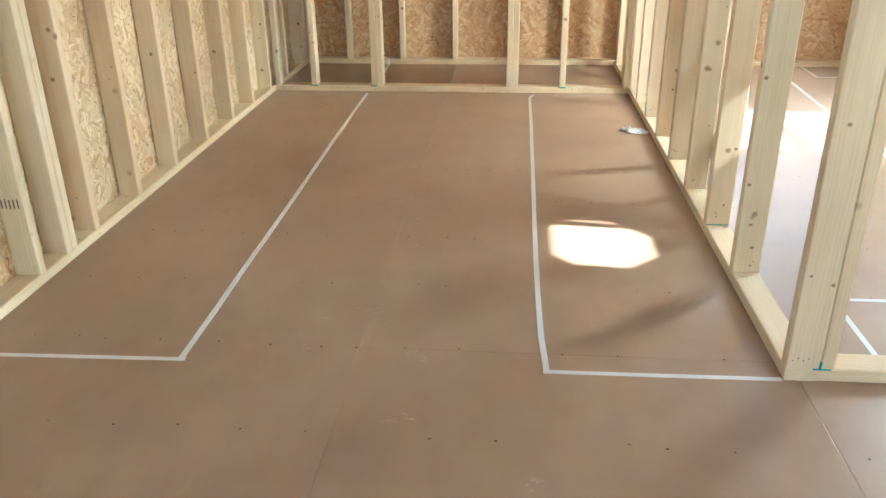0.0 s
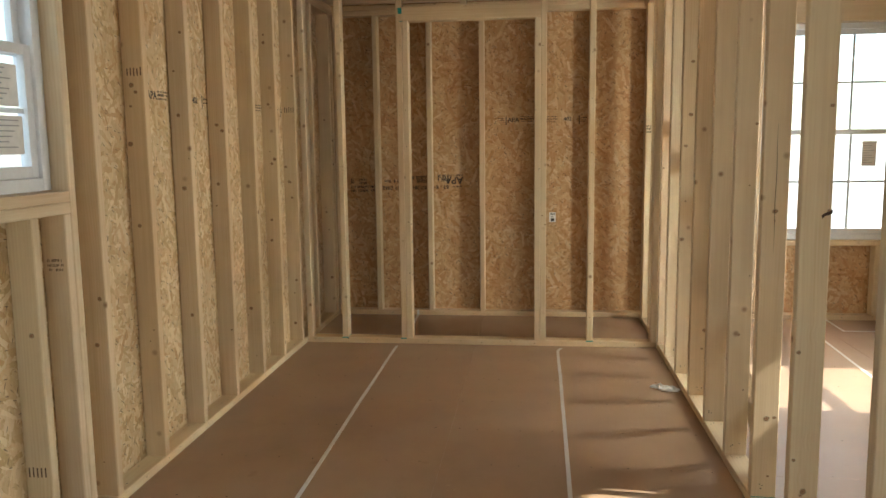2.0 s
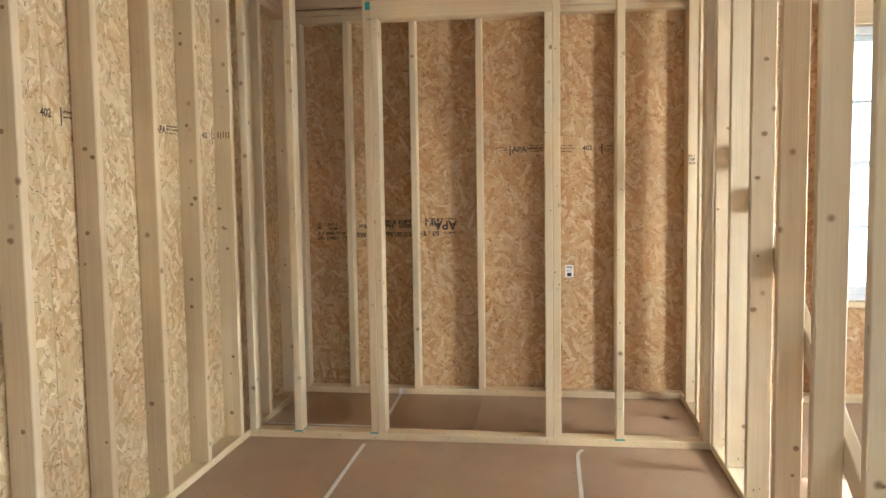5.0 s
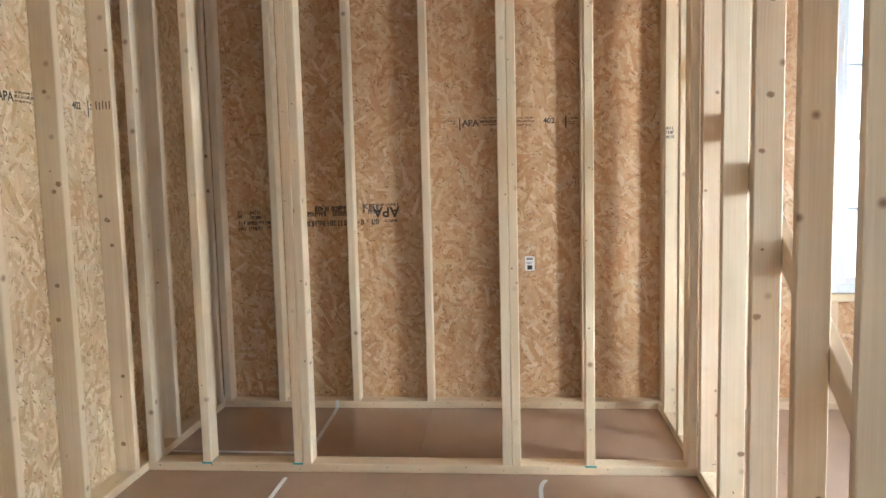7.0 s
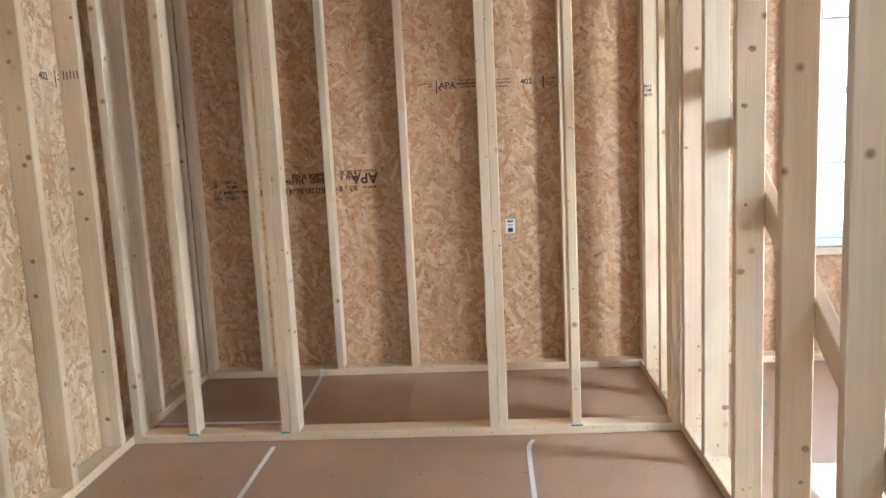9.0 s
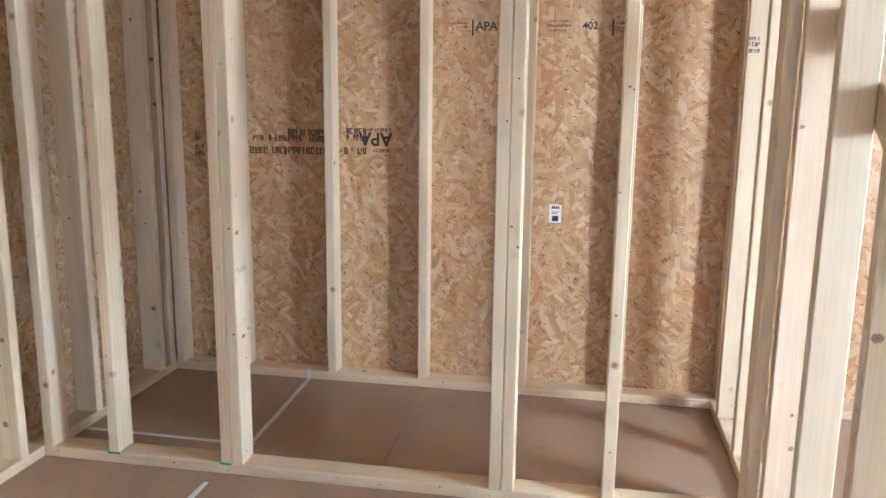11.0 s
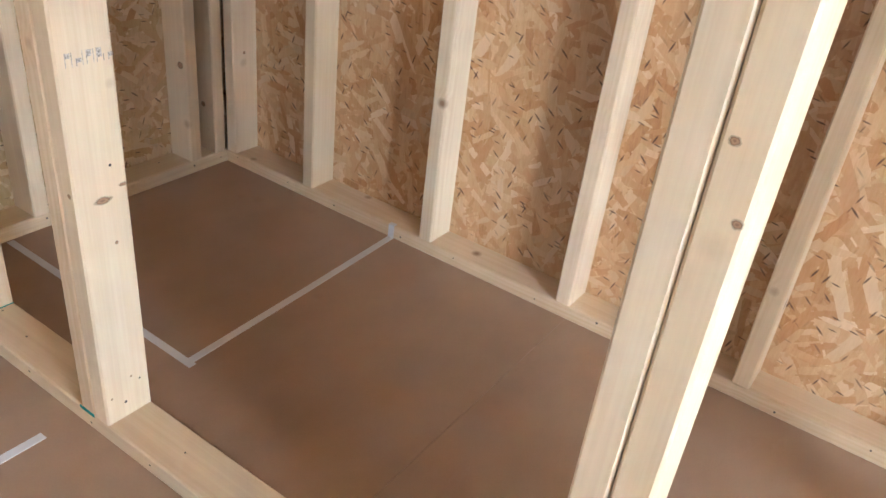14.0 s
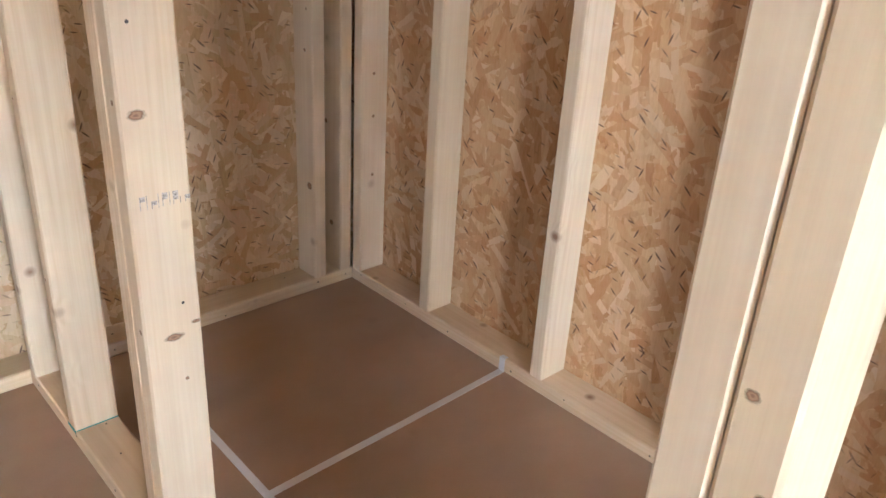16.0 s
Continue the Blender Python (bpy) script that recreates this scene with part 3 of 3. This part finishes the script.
floor_tape([[(XL + 0.002, 3.193), (-0.34, 3.205), (-0.060, 3.212)], [(-0.074, 3.202), (-0.080, 4.3), (-0.092, 5.4), (-0.097, 6.459)]],
           "white tape outline stuck on the brown floor")
floor_tape([[(XR - 0.002, 3.226), (1.3, 3.222), (0.962, 3.219)], [(0.972, 3.210), (0.962, 3.40), (0.958, 3.95), (0.966, 5.3), (0.970, 6.38), (0.978, 6.43), (0.994, 6.468)]],
           "white tape outline with a hooked end on the floor")
bm = box(-0.105, -0.087, YN - 0.0012, YN - 0.0002, 0.001, T)
add_box(bm, -0.105, -0.087, YN - 0.001, YN + 0.012, T + 0.0002, T + 0.0012)
floor_tape([[(XL + 0.002, 6.760), (-0.4, 6.757), (-0.058, 6.753)], [(-0.074, 6.744), (-0.084, 7.1), (-0.096, YN - 0.002)]],
           "white tape corner running up onto the wall plate", bm)
floor_tape([[(1.909, YF + D + 0.002), (1.909, 3.718)], [(1.900, 3.707), (2.6, 3.709), (XE - 0.002, 3.712)]], "white tape outline near the bottom plate")
floor_tape([[(2.70, 5.0), (2.722, 6.0), (2.752, 6.84), (2.757, 6.98)]], "white tape line across the sunlit floor")
floor_tape([[(2.985, YN - 0.002), (2.978, 7.066)], [(2.970, 7.077), (3.25, 7.081), (XE - 0.002, 7.084)]], "white tape corner below the window")


# ---- crumpled paper ----
bm = bmesh.new()
bmesh.ops.create_grid(bm, x_segments=22, y_segments=12, size=0.5)
for v in bm.verts:
    u, w = v.co.x, v.co.y
    ridge = abs(noise.noise(Vector((u * 5, w * 5, 1.2)))) + 0.6 * abs(noise.noise(Vector((u * 11, w * 9, 4.2))))
    env = max(0.0, 1 - (abs(u) * 1.9) ** 3) * max(0.15, 1 - (abs(w) * 1.8) ** 2)
    v.co = Vector((u * 0.155 + 0.012 * noise.noise(Vector((u * 4, w * 4, 9))), w * 0.085 * (1.1 - abs(u)) + 0.014 * noise.noise(Vector((u * 5, w * 3, 2))), 0.003 + 0.040 * ridge * env))
bmesh.ops.solidify(bm, geom=bm.faces[:], thickness=0.0006)
paper = part("crumpled_paper", bm, PAPER, None, "", pose(1.527, 5.632, 0.0, 0, 0, -28))
tagged(paper, "crumpled scrap of white paper on the floor", "paper scrap")


# ---- floor fasteners ----
def dots(places, radius, height=0.0005):
    """Small flat round heads, one mesh: (place, normal axis)."""
    verts, faces = [], []
    for p, axis in places:
        a = {"z": (Vector((1, 0, 0)), Vector((0, 1, 0)), Vector((0, 0, 1))), "y": (Vector((1, 0, 0)), Vector((0, 0, 1)), Vector((0, -1, 0))),
             "x": (Vector((0, 1, 0)), Vector((0, 0, 1)), Vector((1, 0, 0))), "-x": (Vector((0, 0, 1)), Vector((0, 1, 0)), Vector((-1, 0, 0)))}[axis]
        n0, r = len(verts), radius * random.uniform(0.75, 1.15)
        for k in range(8):
            c, s = math.cos(k * math.pi / 4) * r, math.sin(k * math.pi / 4) * r
            verts.append(p + a[0] * c + a[1] * s + a[2] * 0.0001)
        for k in range(8):
            c, s = math.cos(k * math.pi / 4) * r * 0.8, math.sin(k * math.pi / 4) * r * 0.8
            verts.append(p + a[0] * c + a[1] * s + a[2] * height)
        faces.append(tuple(range(n0 + 8, n0 + 16)))
        faces += [(n0 + k, n0 + (k + 1) % 8, n0 + 8 + (k + 1) % 8, n0 + 8 + k) for k in range(8)]
    me = bpy.data.meshes.new("nail_heads")
    me.from_pydata([tuple(v) for v in verts], [], faces)
    return me


rng = random.Random(5)
heads = []
for k in range(-8, 12):
    y = 2.909 + 0.4064 * k
    if y > 6.7:
        continue
    x = -0.62 + rng.uniform(0, 0.1)
    while x < XE:
        heads.append((Vector((x, y + rng.uniform(-0.008, 0.008), 0)), "z"))
        x += rng.choice((0.15, 0.16, 0.165, 0.31, 0.10)) + rng.uniform(-0.015, 0.015)
tagged(place("screw_heads", dots(heads, 0.0038), STEEL, floor), kind="stuff")

heads = []
for y0 in [v + 0.019 for v in WEST_STUDS] + list(np.arange(0.2, 7.3, 0.31)):
    heads.append((Vector((XL, y0 + rng.uniform(-0.012, 0.012), 0.019 + rng.uniform(-0.008, 0.008))), "x"))
    heads.append((Vector((XL - rng.uniform(0.02, 0.07), y0 - 0.1 + rng.uniform(-0.05, 0.05), T)), "z"))
tagged(place("nail_heads", dots(heads, 0.0027), STEEL, west), kind="stuff")
heads = []
for x0 in np.arange(-0.66, 1.6, 0.19):
    heads.append((Vector((x0 + rng.uniform(-0.05, 0.05), YP, 0.019 + rng.uniform(-0.010, 0.010))), "y"))
    heads.append((Vector((x0 + rng.uniform(-0.05, 0.05), YP + rng.uniform(0.02, 0.07), T)), "z"))
for x0 in (OP0 - 0.019, OP0 - 0.058, OP1 + 0.019, OP1 + 0.058, -0.462, 1.18):
    for z in np.arange(1.25, 2.1, 0.37):
        heads.append((Vector((x0 + rng.uniform(-0.012, 0.012), YP, z + rng.uniform(-0.1, 0.1))), "y"))
for z in (0.07, 0.105, 0.52, 0.93, 1.4):
    heads.append((Vector((OP0, YP + rng.uniform(0.02, 0.07), z)), "x"))
tagged(place("nail_heads", dots(heads, 0.0027), STEEL, closet), kind="stuff")
heads = []
for x0 in np.arange(-0.66, 3.5, 0.2):
    heads.append((Vector((x0 + rng.uniform(-0.05, 0.05), YN, 0.019 + rng.uniform(-0.010, 0.010))), "y"))
tagged(place("nail_heads", dots(heads, 0.0027), STEEL, north), kind="stuff")
heads = []
for y0 in MIDDLE_STUDS:
    for k in range(3):
        heads.append((Vector((XR + 0.02 + 0.022 * k + rng.uniform(-0.006, 0.006), y0 - 0.03 + rng.uniform(-0.012, 0.012), T)), "z"))
    for k in range(3):
        heads.append((Vector((XR + rng.uniform(0.02, 0.07), y0, 0.06 + rng.uniform(0, 0.03))), "y"))
    heads.append((Vector((XR, y0 + 0.019, 0.019)), "-x"))
for k in range(4):
    heads.append((Vector((XR + 0.015 + 0.014 * k, YF + 0.001, 0.062 + rng.uniform(-0.006, 0.008))), "y"))
tagged(place("nail_heads", dots(heads, 0.0027), STEEL, middle), kind="stuff")


# ---- printed marks ----
def bars(rows, rng, thick):
    """Rows of illegible print in local xz, each mark a few strokes: (x0, x1, z, height)."""
    bm = bmesh.new()
    for x0, x1, z, h in rows:
        x = x0
        while x < x1 - h * 0.3:
            w = min(rng.uniform(0.50, 0.85) * h, x1 - x)
            u, st = x + w * 0.84, h * 0.20
            if rng.random() < 0.90:
                dz = z + rng.uniform(-0.06, 0.06) * h
                if w < h * 0.35:
                    add_box(bm, x, u, -thick, 0, dz, dz + h * 0.8)
                else:
                    add_box(bm, x, x + st, -thick, 0, dz, dz + h)
                    if rng.random() < 0.6:
                        add_box(bm, u - st, u, -thick, 0, dz + h * rng.choice((0, 0.4)), dz + h)
                    for level in (0.0, 0.42, 0.82):
                        if rng.random() < 0.66:
                            add_box(bm, x + st, u - st * 0.5, -thick, 0, dz + h * level, dz + h * level + st * 0.9)
            x += w
    return bm


def letters(text, size, matrix, parent, mat=None):
    """Printed characters in local xy of the matrix."""
    cu = bpy.data.curves.new("stamp_text", "FONT")
    cu.offset = size * 0.022
    cu.body, cu.size, cu.extrude = text, size, 0.0002
    tmp = bpy.data.objects.new("stamp_text", cu)
    scene.collection.objects.link(tmp)
    me = bpy.data.meshes.new_from_object(tmp.evaluated_get(bpy.context.evaluated_depsgraph_get()))
    bpy.data.objects.remove(tmp)
    me.materials.clear()
    return place("stamp_text", me, mat or INK, parent, "", matrix)


FACE = NY1 - 0.0002                          # inner face of the north sheathing
rng = random.Random(11)
rows = [(-0.200, -0.004, 1.067, 0.025), (-0.200, -0.004, 1.039, 0.026), (-0.200, -0.004, 0.985, 0.029), (0.063, 0.152, 1.074, 0.026), (0.063, 0.152, 1.047, 0.024), (0.052, 0.152, 0.990, 0.028),
        (0.152, 0.262, 1.088, 0.014), (0.182, 0.250, 1.001, 0.014), (-0.360, -0.204, 1.040, 0.024), (-0.375, -0.204, 0.985, 0.028), (-0.425, -0.380, 1.028, 0.018),
        (-0.630, -0.602, 1.058, 0.018), (-0.630, -0.602, 1.036, 0.018), (-0.562, -0.502, 1.054, 0.020), (-0.562, -0.502, 1.030, 0.018),
        (-0.630, -0.590, 0.998, 0.022), (-0.580, -0.430, 1.000, 0.018), (-0.630, -0.590, 0.968, 0.018), (-0.572, -0.490, 0.968, 0.020), (-0.470, -0.425, 0.972, 0.018)]
part("grade_stamp", bars(rows, rng, 0.0004), INK, north, "black printed panel stamp", pose(0, FACE, 0))
letters("APA", 0.078, pose(0.262, FACE, 1.082) @ pose(0, 0, 0, 90, 0, 0) @ pose(0, 0, 0, 0, 0, 180), north)
rows = [(0.535, 0.585, 1.525, 0.006), (0.550, 0.588, 1.510, 0.006), (0.565, 0.588, 1.495, 0.006), (0.705, 0.80, 1.535, 0.007), (0.705, 0.815, 1.515, 0.012), (0.715, 0.80, 1.500, 0.007),
        (0.90, 0.985, 1.530, 0.007), (0.895, 0.99, 1.512, 0.008), (0.90, 0.97, 1.495, 0.006), (1.165, 1.215, 1.520, 0.009), (1.165, 1.21, 1.505, 0.006), (1.165, 1.20, 1.493, 0.005)]
bm = bars(rows, rng, 0.0004)
for x in (0.594, 1.148):
    add_box(bm, x, x + 0.007, -0.0004, 0, 1.478, 1.540)
part("grade_stamp", bm, INK, north, "black printed panel stamp", pose(0, FACE, 0))
letters("APA", 0.047, pose(0.610, FACE, 1.500, 90, 0, 0), north)
letters("402", 0.040, pose(1.034, FACE, 1.503, 90, 0, 0), north)

# prints on the west sheathing
for y in (4.60, 5.82):
    bm = bars([(0.10, 0.20, 0.030, 0.007), (0.10, 0.21, 0.014, 0.010), (0.10, 0.19, 0.0, 0.006), (0.58, 0.64, 0.022, 0.009), (0.58, 0.64, 0.006, 0.006), (0.30, 0.36, 0.014, 0.008)], rng, 0.0004)
    for x in (-0.012, 0.565):
        add_box(bm, x, x + 0.007, -0.0004, 0, -0.022, 0.042)
    part("grade_stamp", bm, INK, west, "black printed panel stamp", pose(WX0 + 0.0002, y, 1.545, 0, 0, 90))
    letters("APA", 0.047, pose(WX0 + 0.0002, y + 0.006, 1.545, 0, 0, 90) @ pose(0, 0, 0, 90, 0, 0), west)
    letters("402", 0.040, pose(WX0 + 0.0002, y + 0.455, 1.548, 0, 0, 90) @ pose(0, 0, 0, 90, 0, 0), west)

# tally-like mill stamps on stud faces
for par, x, y, z in ((west, XL - 0.070, 4.410, 1.62), (west, XL - 0.078, 3.634, 0.28), (west, XL - 0.072, 4.024, 1.66), (west, XL - 0.075, 6.832, 1.50), (west, XL - 0.070, 6.413, 1.55)):
    bm = bmesh.new()
    for k in range(5):
        add_box(bm, k * 0.014, k * 0.014 + 0.005, -0.0004, 0, rng.uniform(0, 0.003), 0.033 + rng.uniform(-0.003, 0.003))
    part("mill_stamp", bm, BROWN_INK, par, "faded row of ink strokes", pose(x, y - 0.0002, z))
bm = bars([(0.005, 0.06, 0.03, 0.010), (0.005, 0.065, 0.015, 0.008), (0.01, 0.06, 0.0, 0.008)], rng, 0.0004)
part("mill_stamp", bm, BROWN_INK, west, "small printed grade stamp", pose(XL - 0.078, WW1 - T - 0.0012, 0.93))
for y in (6.925, 7.262):
    bm = bars([(0.004, 0.044, 0.042, 0.013), (0.004, 0.046, 0.021, 0.015), (0.006, 0.044, 0.0, 0.013)], rng, 0.0004)
    part("mill_stamp", bm, INK, middle, "small printed grade stamp", pose(XR, y - 0.0002, 1.400))

# teal layout marks at the feet of the studs
for par, args in ((closet, (-0.485, -0.440, YP - 0.0006, YP - 0.0001, 0.033, 0.041)), (closet, (OP0 - 2 * T - 0.006, OP0 - T - 0.002, YP - 0.0006, YP - 0.0001, 0.033, 0.041)),
                  (closet, (1.156, 1.204, YP - 0.0006, YP - 0.0001, 0.033, 0.041)), (closet, (-0.4425, -0.4400, YP + 0.002, YP + 0.088, T + 0.0002, T + 0.0012)),
                  (closet, (OP0 - T - 0.024, OP0 - T + 0.002, YP - 0.0007, YP - 0.0001, OPZ + 0.046, OPZ + 0.084)), (closet, (OP0 - T - 0.016, OP0 - T + 0.006, YP - 0.0007, YP - 0.0001, OPZ - 0.003, OPZ + 0.001)),
                  (middle, (MX1 - 0.018, MX1 + 0.030, YF - 0.0008, YF - 0.0002, 0.035, 0.0395)), (middle, (MX1 - 0.003, MX1 + 0.004, YF - 0.0008, YF - 0.0002, 0.040, 0.062)),
                  (middle, (XR + 0.002, XR + 0.088, 4.2270, 4.2279, T + 0.0002, T + 0.003))):
    part("layout_mark", box(*args), TEAL, par, "teal marker line")

# pencilled scrawl on the jack stud beside the doorway
bm = bmesh.new()
for k in range(9):
    y0 = 0.008 * k + rng.uniform(0, 0.003)
    h = rng.choice((0.010, 0.014, 0.020))
    add_box(bm, y0, y0 + 0.0011, -0.0004, 0, 0, h)
    if k % 2 == 0:
        add_box(bm, y0, y0 + 0.008, -0.0004, 0, h * rng.uniform(0.3, 0.9), h * 0.9 + 0.0014)
part("scrawl", bm, FAINT_INK, closet, "pencilled scrawl", pose(OP0 + 0.0002, YP + 0.014, 0.678, 0, 0, 90))

# large knots
def knot(parent, x, y, z, axis, r, long=1.0):
    bm = bmesh.new()
    bmesh.ops.create_circle(bm, cap_ends=True, segments=14, radius=1.0)
    bmesh.ops.translate(bm, verts=bm.verts[:], vec=(0, 0, 1))
    turn = {"y": pose(0, 0, 0, 90, 0, 0), "x": pose(0, 0, 0, 90, 0, 90), "-x": pose(0, 0, 0, 90, 0, -90)}[axis]
    part("knot", bm, KNOT, parent, "", pose(x, y, z) @ turn @ Matrix.Diagonal((r * long * 0.9, r * 0.9, 0.0005, 1)))


for args in ((OP0, 6.547, 0.811, "x", 0.013, 1.7), (OP0, 6.568, 0.467, "x", 0.011, 2.4), (OP0, 6.604, 0.483, "x", 0.006, 2.2), (OP0, 6.582, 0.388, "x", 0.006, 1.0), (OP0, 6.578, 0.119, "x", 0.004, 1.0), (OP0, 6.537, 0.092, "x", 0.004, 1.0)):
    knot(closet, *args)
for x, z in ((0.866, 0.869), (0.886, 0.809), (-0.012, 0.827), (-0.010, 0.485), (-0.46, 1.42), (1.18, 1.27), (1.176, 0.62)):
    knot(closet, x, YP, z, "y", 0.0075, 1.1)
for x, y, z, r in ((1.648, 3.815, 0.237, 0.010), (1.622, 3.815, 0.350, 0.010), (1.622, 3.815, 0.693, 0.011), (1.690, 3.815, 1.125, 0.011), (1.646, YF + 0.001, 0.712, 0.009), (1.688, YF + 0.001, 0.290, 0.009),
                   (1.629, YF + 0.001, 0.315, 0.007), (1.668, 4.228, 0.12, 0.008), (1.650, 4.632, 0.55, 0.010), (1.640, 5.812, 1.01, 0.009), (1.660, 5.425, 0.62, 0.010), (1.655, 6.178, 1.30, 0.011)):
    knot(middle, x, y, z, "y", r, 1.15)
for x, y, z in ((XL - 0.045, 6.024, 1.587), (XL - 0.035, 6.024, 1.232), (XL - 0.05, 6.024, 0.891), (XL - 0.04, 6.413, 1.0), (XL - 0.03, 6.413, 0.45), (XL - 0.055, 4.410, 1.02), (XL - 0.05, 4.812, 1.48),
                (XL - 0.03, 4.024, 1.30), (XL - 0.045, 4.024, 0.62), (XL - 0.05, 5.228, 1.15), (XL - 0.04, 5.640, 1.35), (XL - 0.035, 5.640, 0.7), (XL - 0.03, 3.634, 0.75)):
    knot(west, x, y, z, "y", 0.0145, 1.1)
for z in (0.626, 0.508, 0.337):
    knot(north, XL + 0.001 + T, YN + 0.04, z, "x", 0.008, 1.1)

# smaller knots scattered over the broad faces of the studs
rng = random.Random(47)
for y in WEST_STUDS[6:]:
    for _ in range(6):
        knot(west, rng.uniform(XL - 0.079, XL - 0.01), y, rng.uniform(0.12, 2.25), "y", rng.choice((0.006, 0.009, 0.012, 0.015, 0.018)), rng.uniform(0.85, 1.3))
for y in MIDDLE_STUDS[:8]:
    for _ in range(4):
        knot(middle, rng.uniform(XR + 0.01, XR + 0.08), y, rng.uniform(0.12, 2.25), "y", rng.choice((0.006, 0.010, 0.014, 0.018)), rng.uniform(0.85, 1.5))
    knot(middle, XR, y + rng.uniform(0.01, 0.028), rng.uniform(0.15, 2.2), "-x", 0.007, 1.0)
for x in (-0.475, 1.17):
    for _ in range(3):
        knot(closet, x + rng.uniform(-0.01, 0.01), YP, rng.uniform(0.1, 2.2), "y", rng.choice((0.004, 0.006)), 1.1)

# a drying crack and a torn edge in the middle wall
bm = bmesh.new()
rail = [(1.6540 + 0.0012 * math.sin(k * 1.3) , 0.94 + 0.047 * k, 0.0011 * math.sin(math.pi * (k + 0.3) / 10.6)) for k in range(11)]
for (xa, za, wa), (xb, zb, wb) in zip(rail, rail[1:]):
    bm.faces.new([bm.verts.new(p) for p in ((xa - wa, 4.2268, za), (xa + wa, 4.2268, za), (xb + wb, 4.2268, zb), (xb - wb, 4.2268, zb))])
part("crack", bm, DARK_WOOD, middle, "long thin drying crack")
bm = bmesh.new()
bm.faces.new([bm.verts.new((x, 3.8138, z)) for x, z in ((1.668, 1.112), (1.676, 1.119), (1.690, 1.124), (1.6995, 1.132), (1.6995, 1.118), (1.688, 1.113), (1.678, 1.110), (1.671, 1.102))])
part("torn_edge", bm, DARK_WOOD, middle, "dark torn bark at the edge")

# pale scuffs on the floor
rng = random.Random(21)
for x, y, r in ((0.51, 4.30, 0.035), (0.55, 4.02, 0.04), (0.42, 3.55, 0.05), (0.31, 3.47, 0.03), (0.60, 3.27, 0.03), (0.60, 2.98, 0.04), (0.92, 2.75, 0.03), (0.28, 3.30, 0.02), (1.46, 2.70, 0.03)):
    bm = bmesh.new()
    for _ in range(5):
        px, py, a, l = rng.uniform(-r, r), rng.uniform(-r, r), rng.uniform(-0.5, 0.5), rng.uniform(0.2, 0.6) * r
        pts = [(px + math.cos(a) * s * l - math.sin(a) * w, py + math.sin(a) * s * l + math.cos(a) * w) for s, w in ((-1, 0), (-0.3, 0.004), (0.5, 0.003), (1, 0), (0.4, -0.003), (-0.5, -0.003))]
        bm.faces.new([bm.verts.new((u, v, 0.0004)) for u, v in pts])
    part("scuff", bm, SCUFF, floor, "", pose(x, y, 0))

# ---- label on the north sheathing ----
tag = tagged(part("product_label", box(0.930, 0.980, FACE - 0.0008, FACE, 0.728, 0.804, 0.0002), PAPER, None), "small white printed label stuck on strand board", "label")
bm = bmesh.new()
for k in range(4):
    add_box(bm, 0.939 + k * 0.0085, 0.945 + k * 0.0085, FACE - 0.0012, FACE - 0.0009, 0.785, 0.798)
for k, w in enumerate((0.030, 0.024)):
    add_box(bm, 0.940, 0.940 + w, FACE - 0.0012, FACE - 0.0009, 0.772 - k * 0.007, 0.775 - k * 0.007)
add_box(bm, 0.942, 0.968, FACE - 0.0012, FACE - 0.0009, 0.734, 0.757)
part("print", bm, INK, tag)
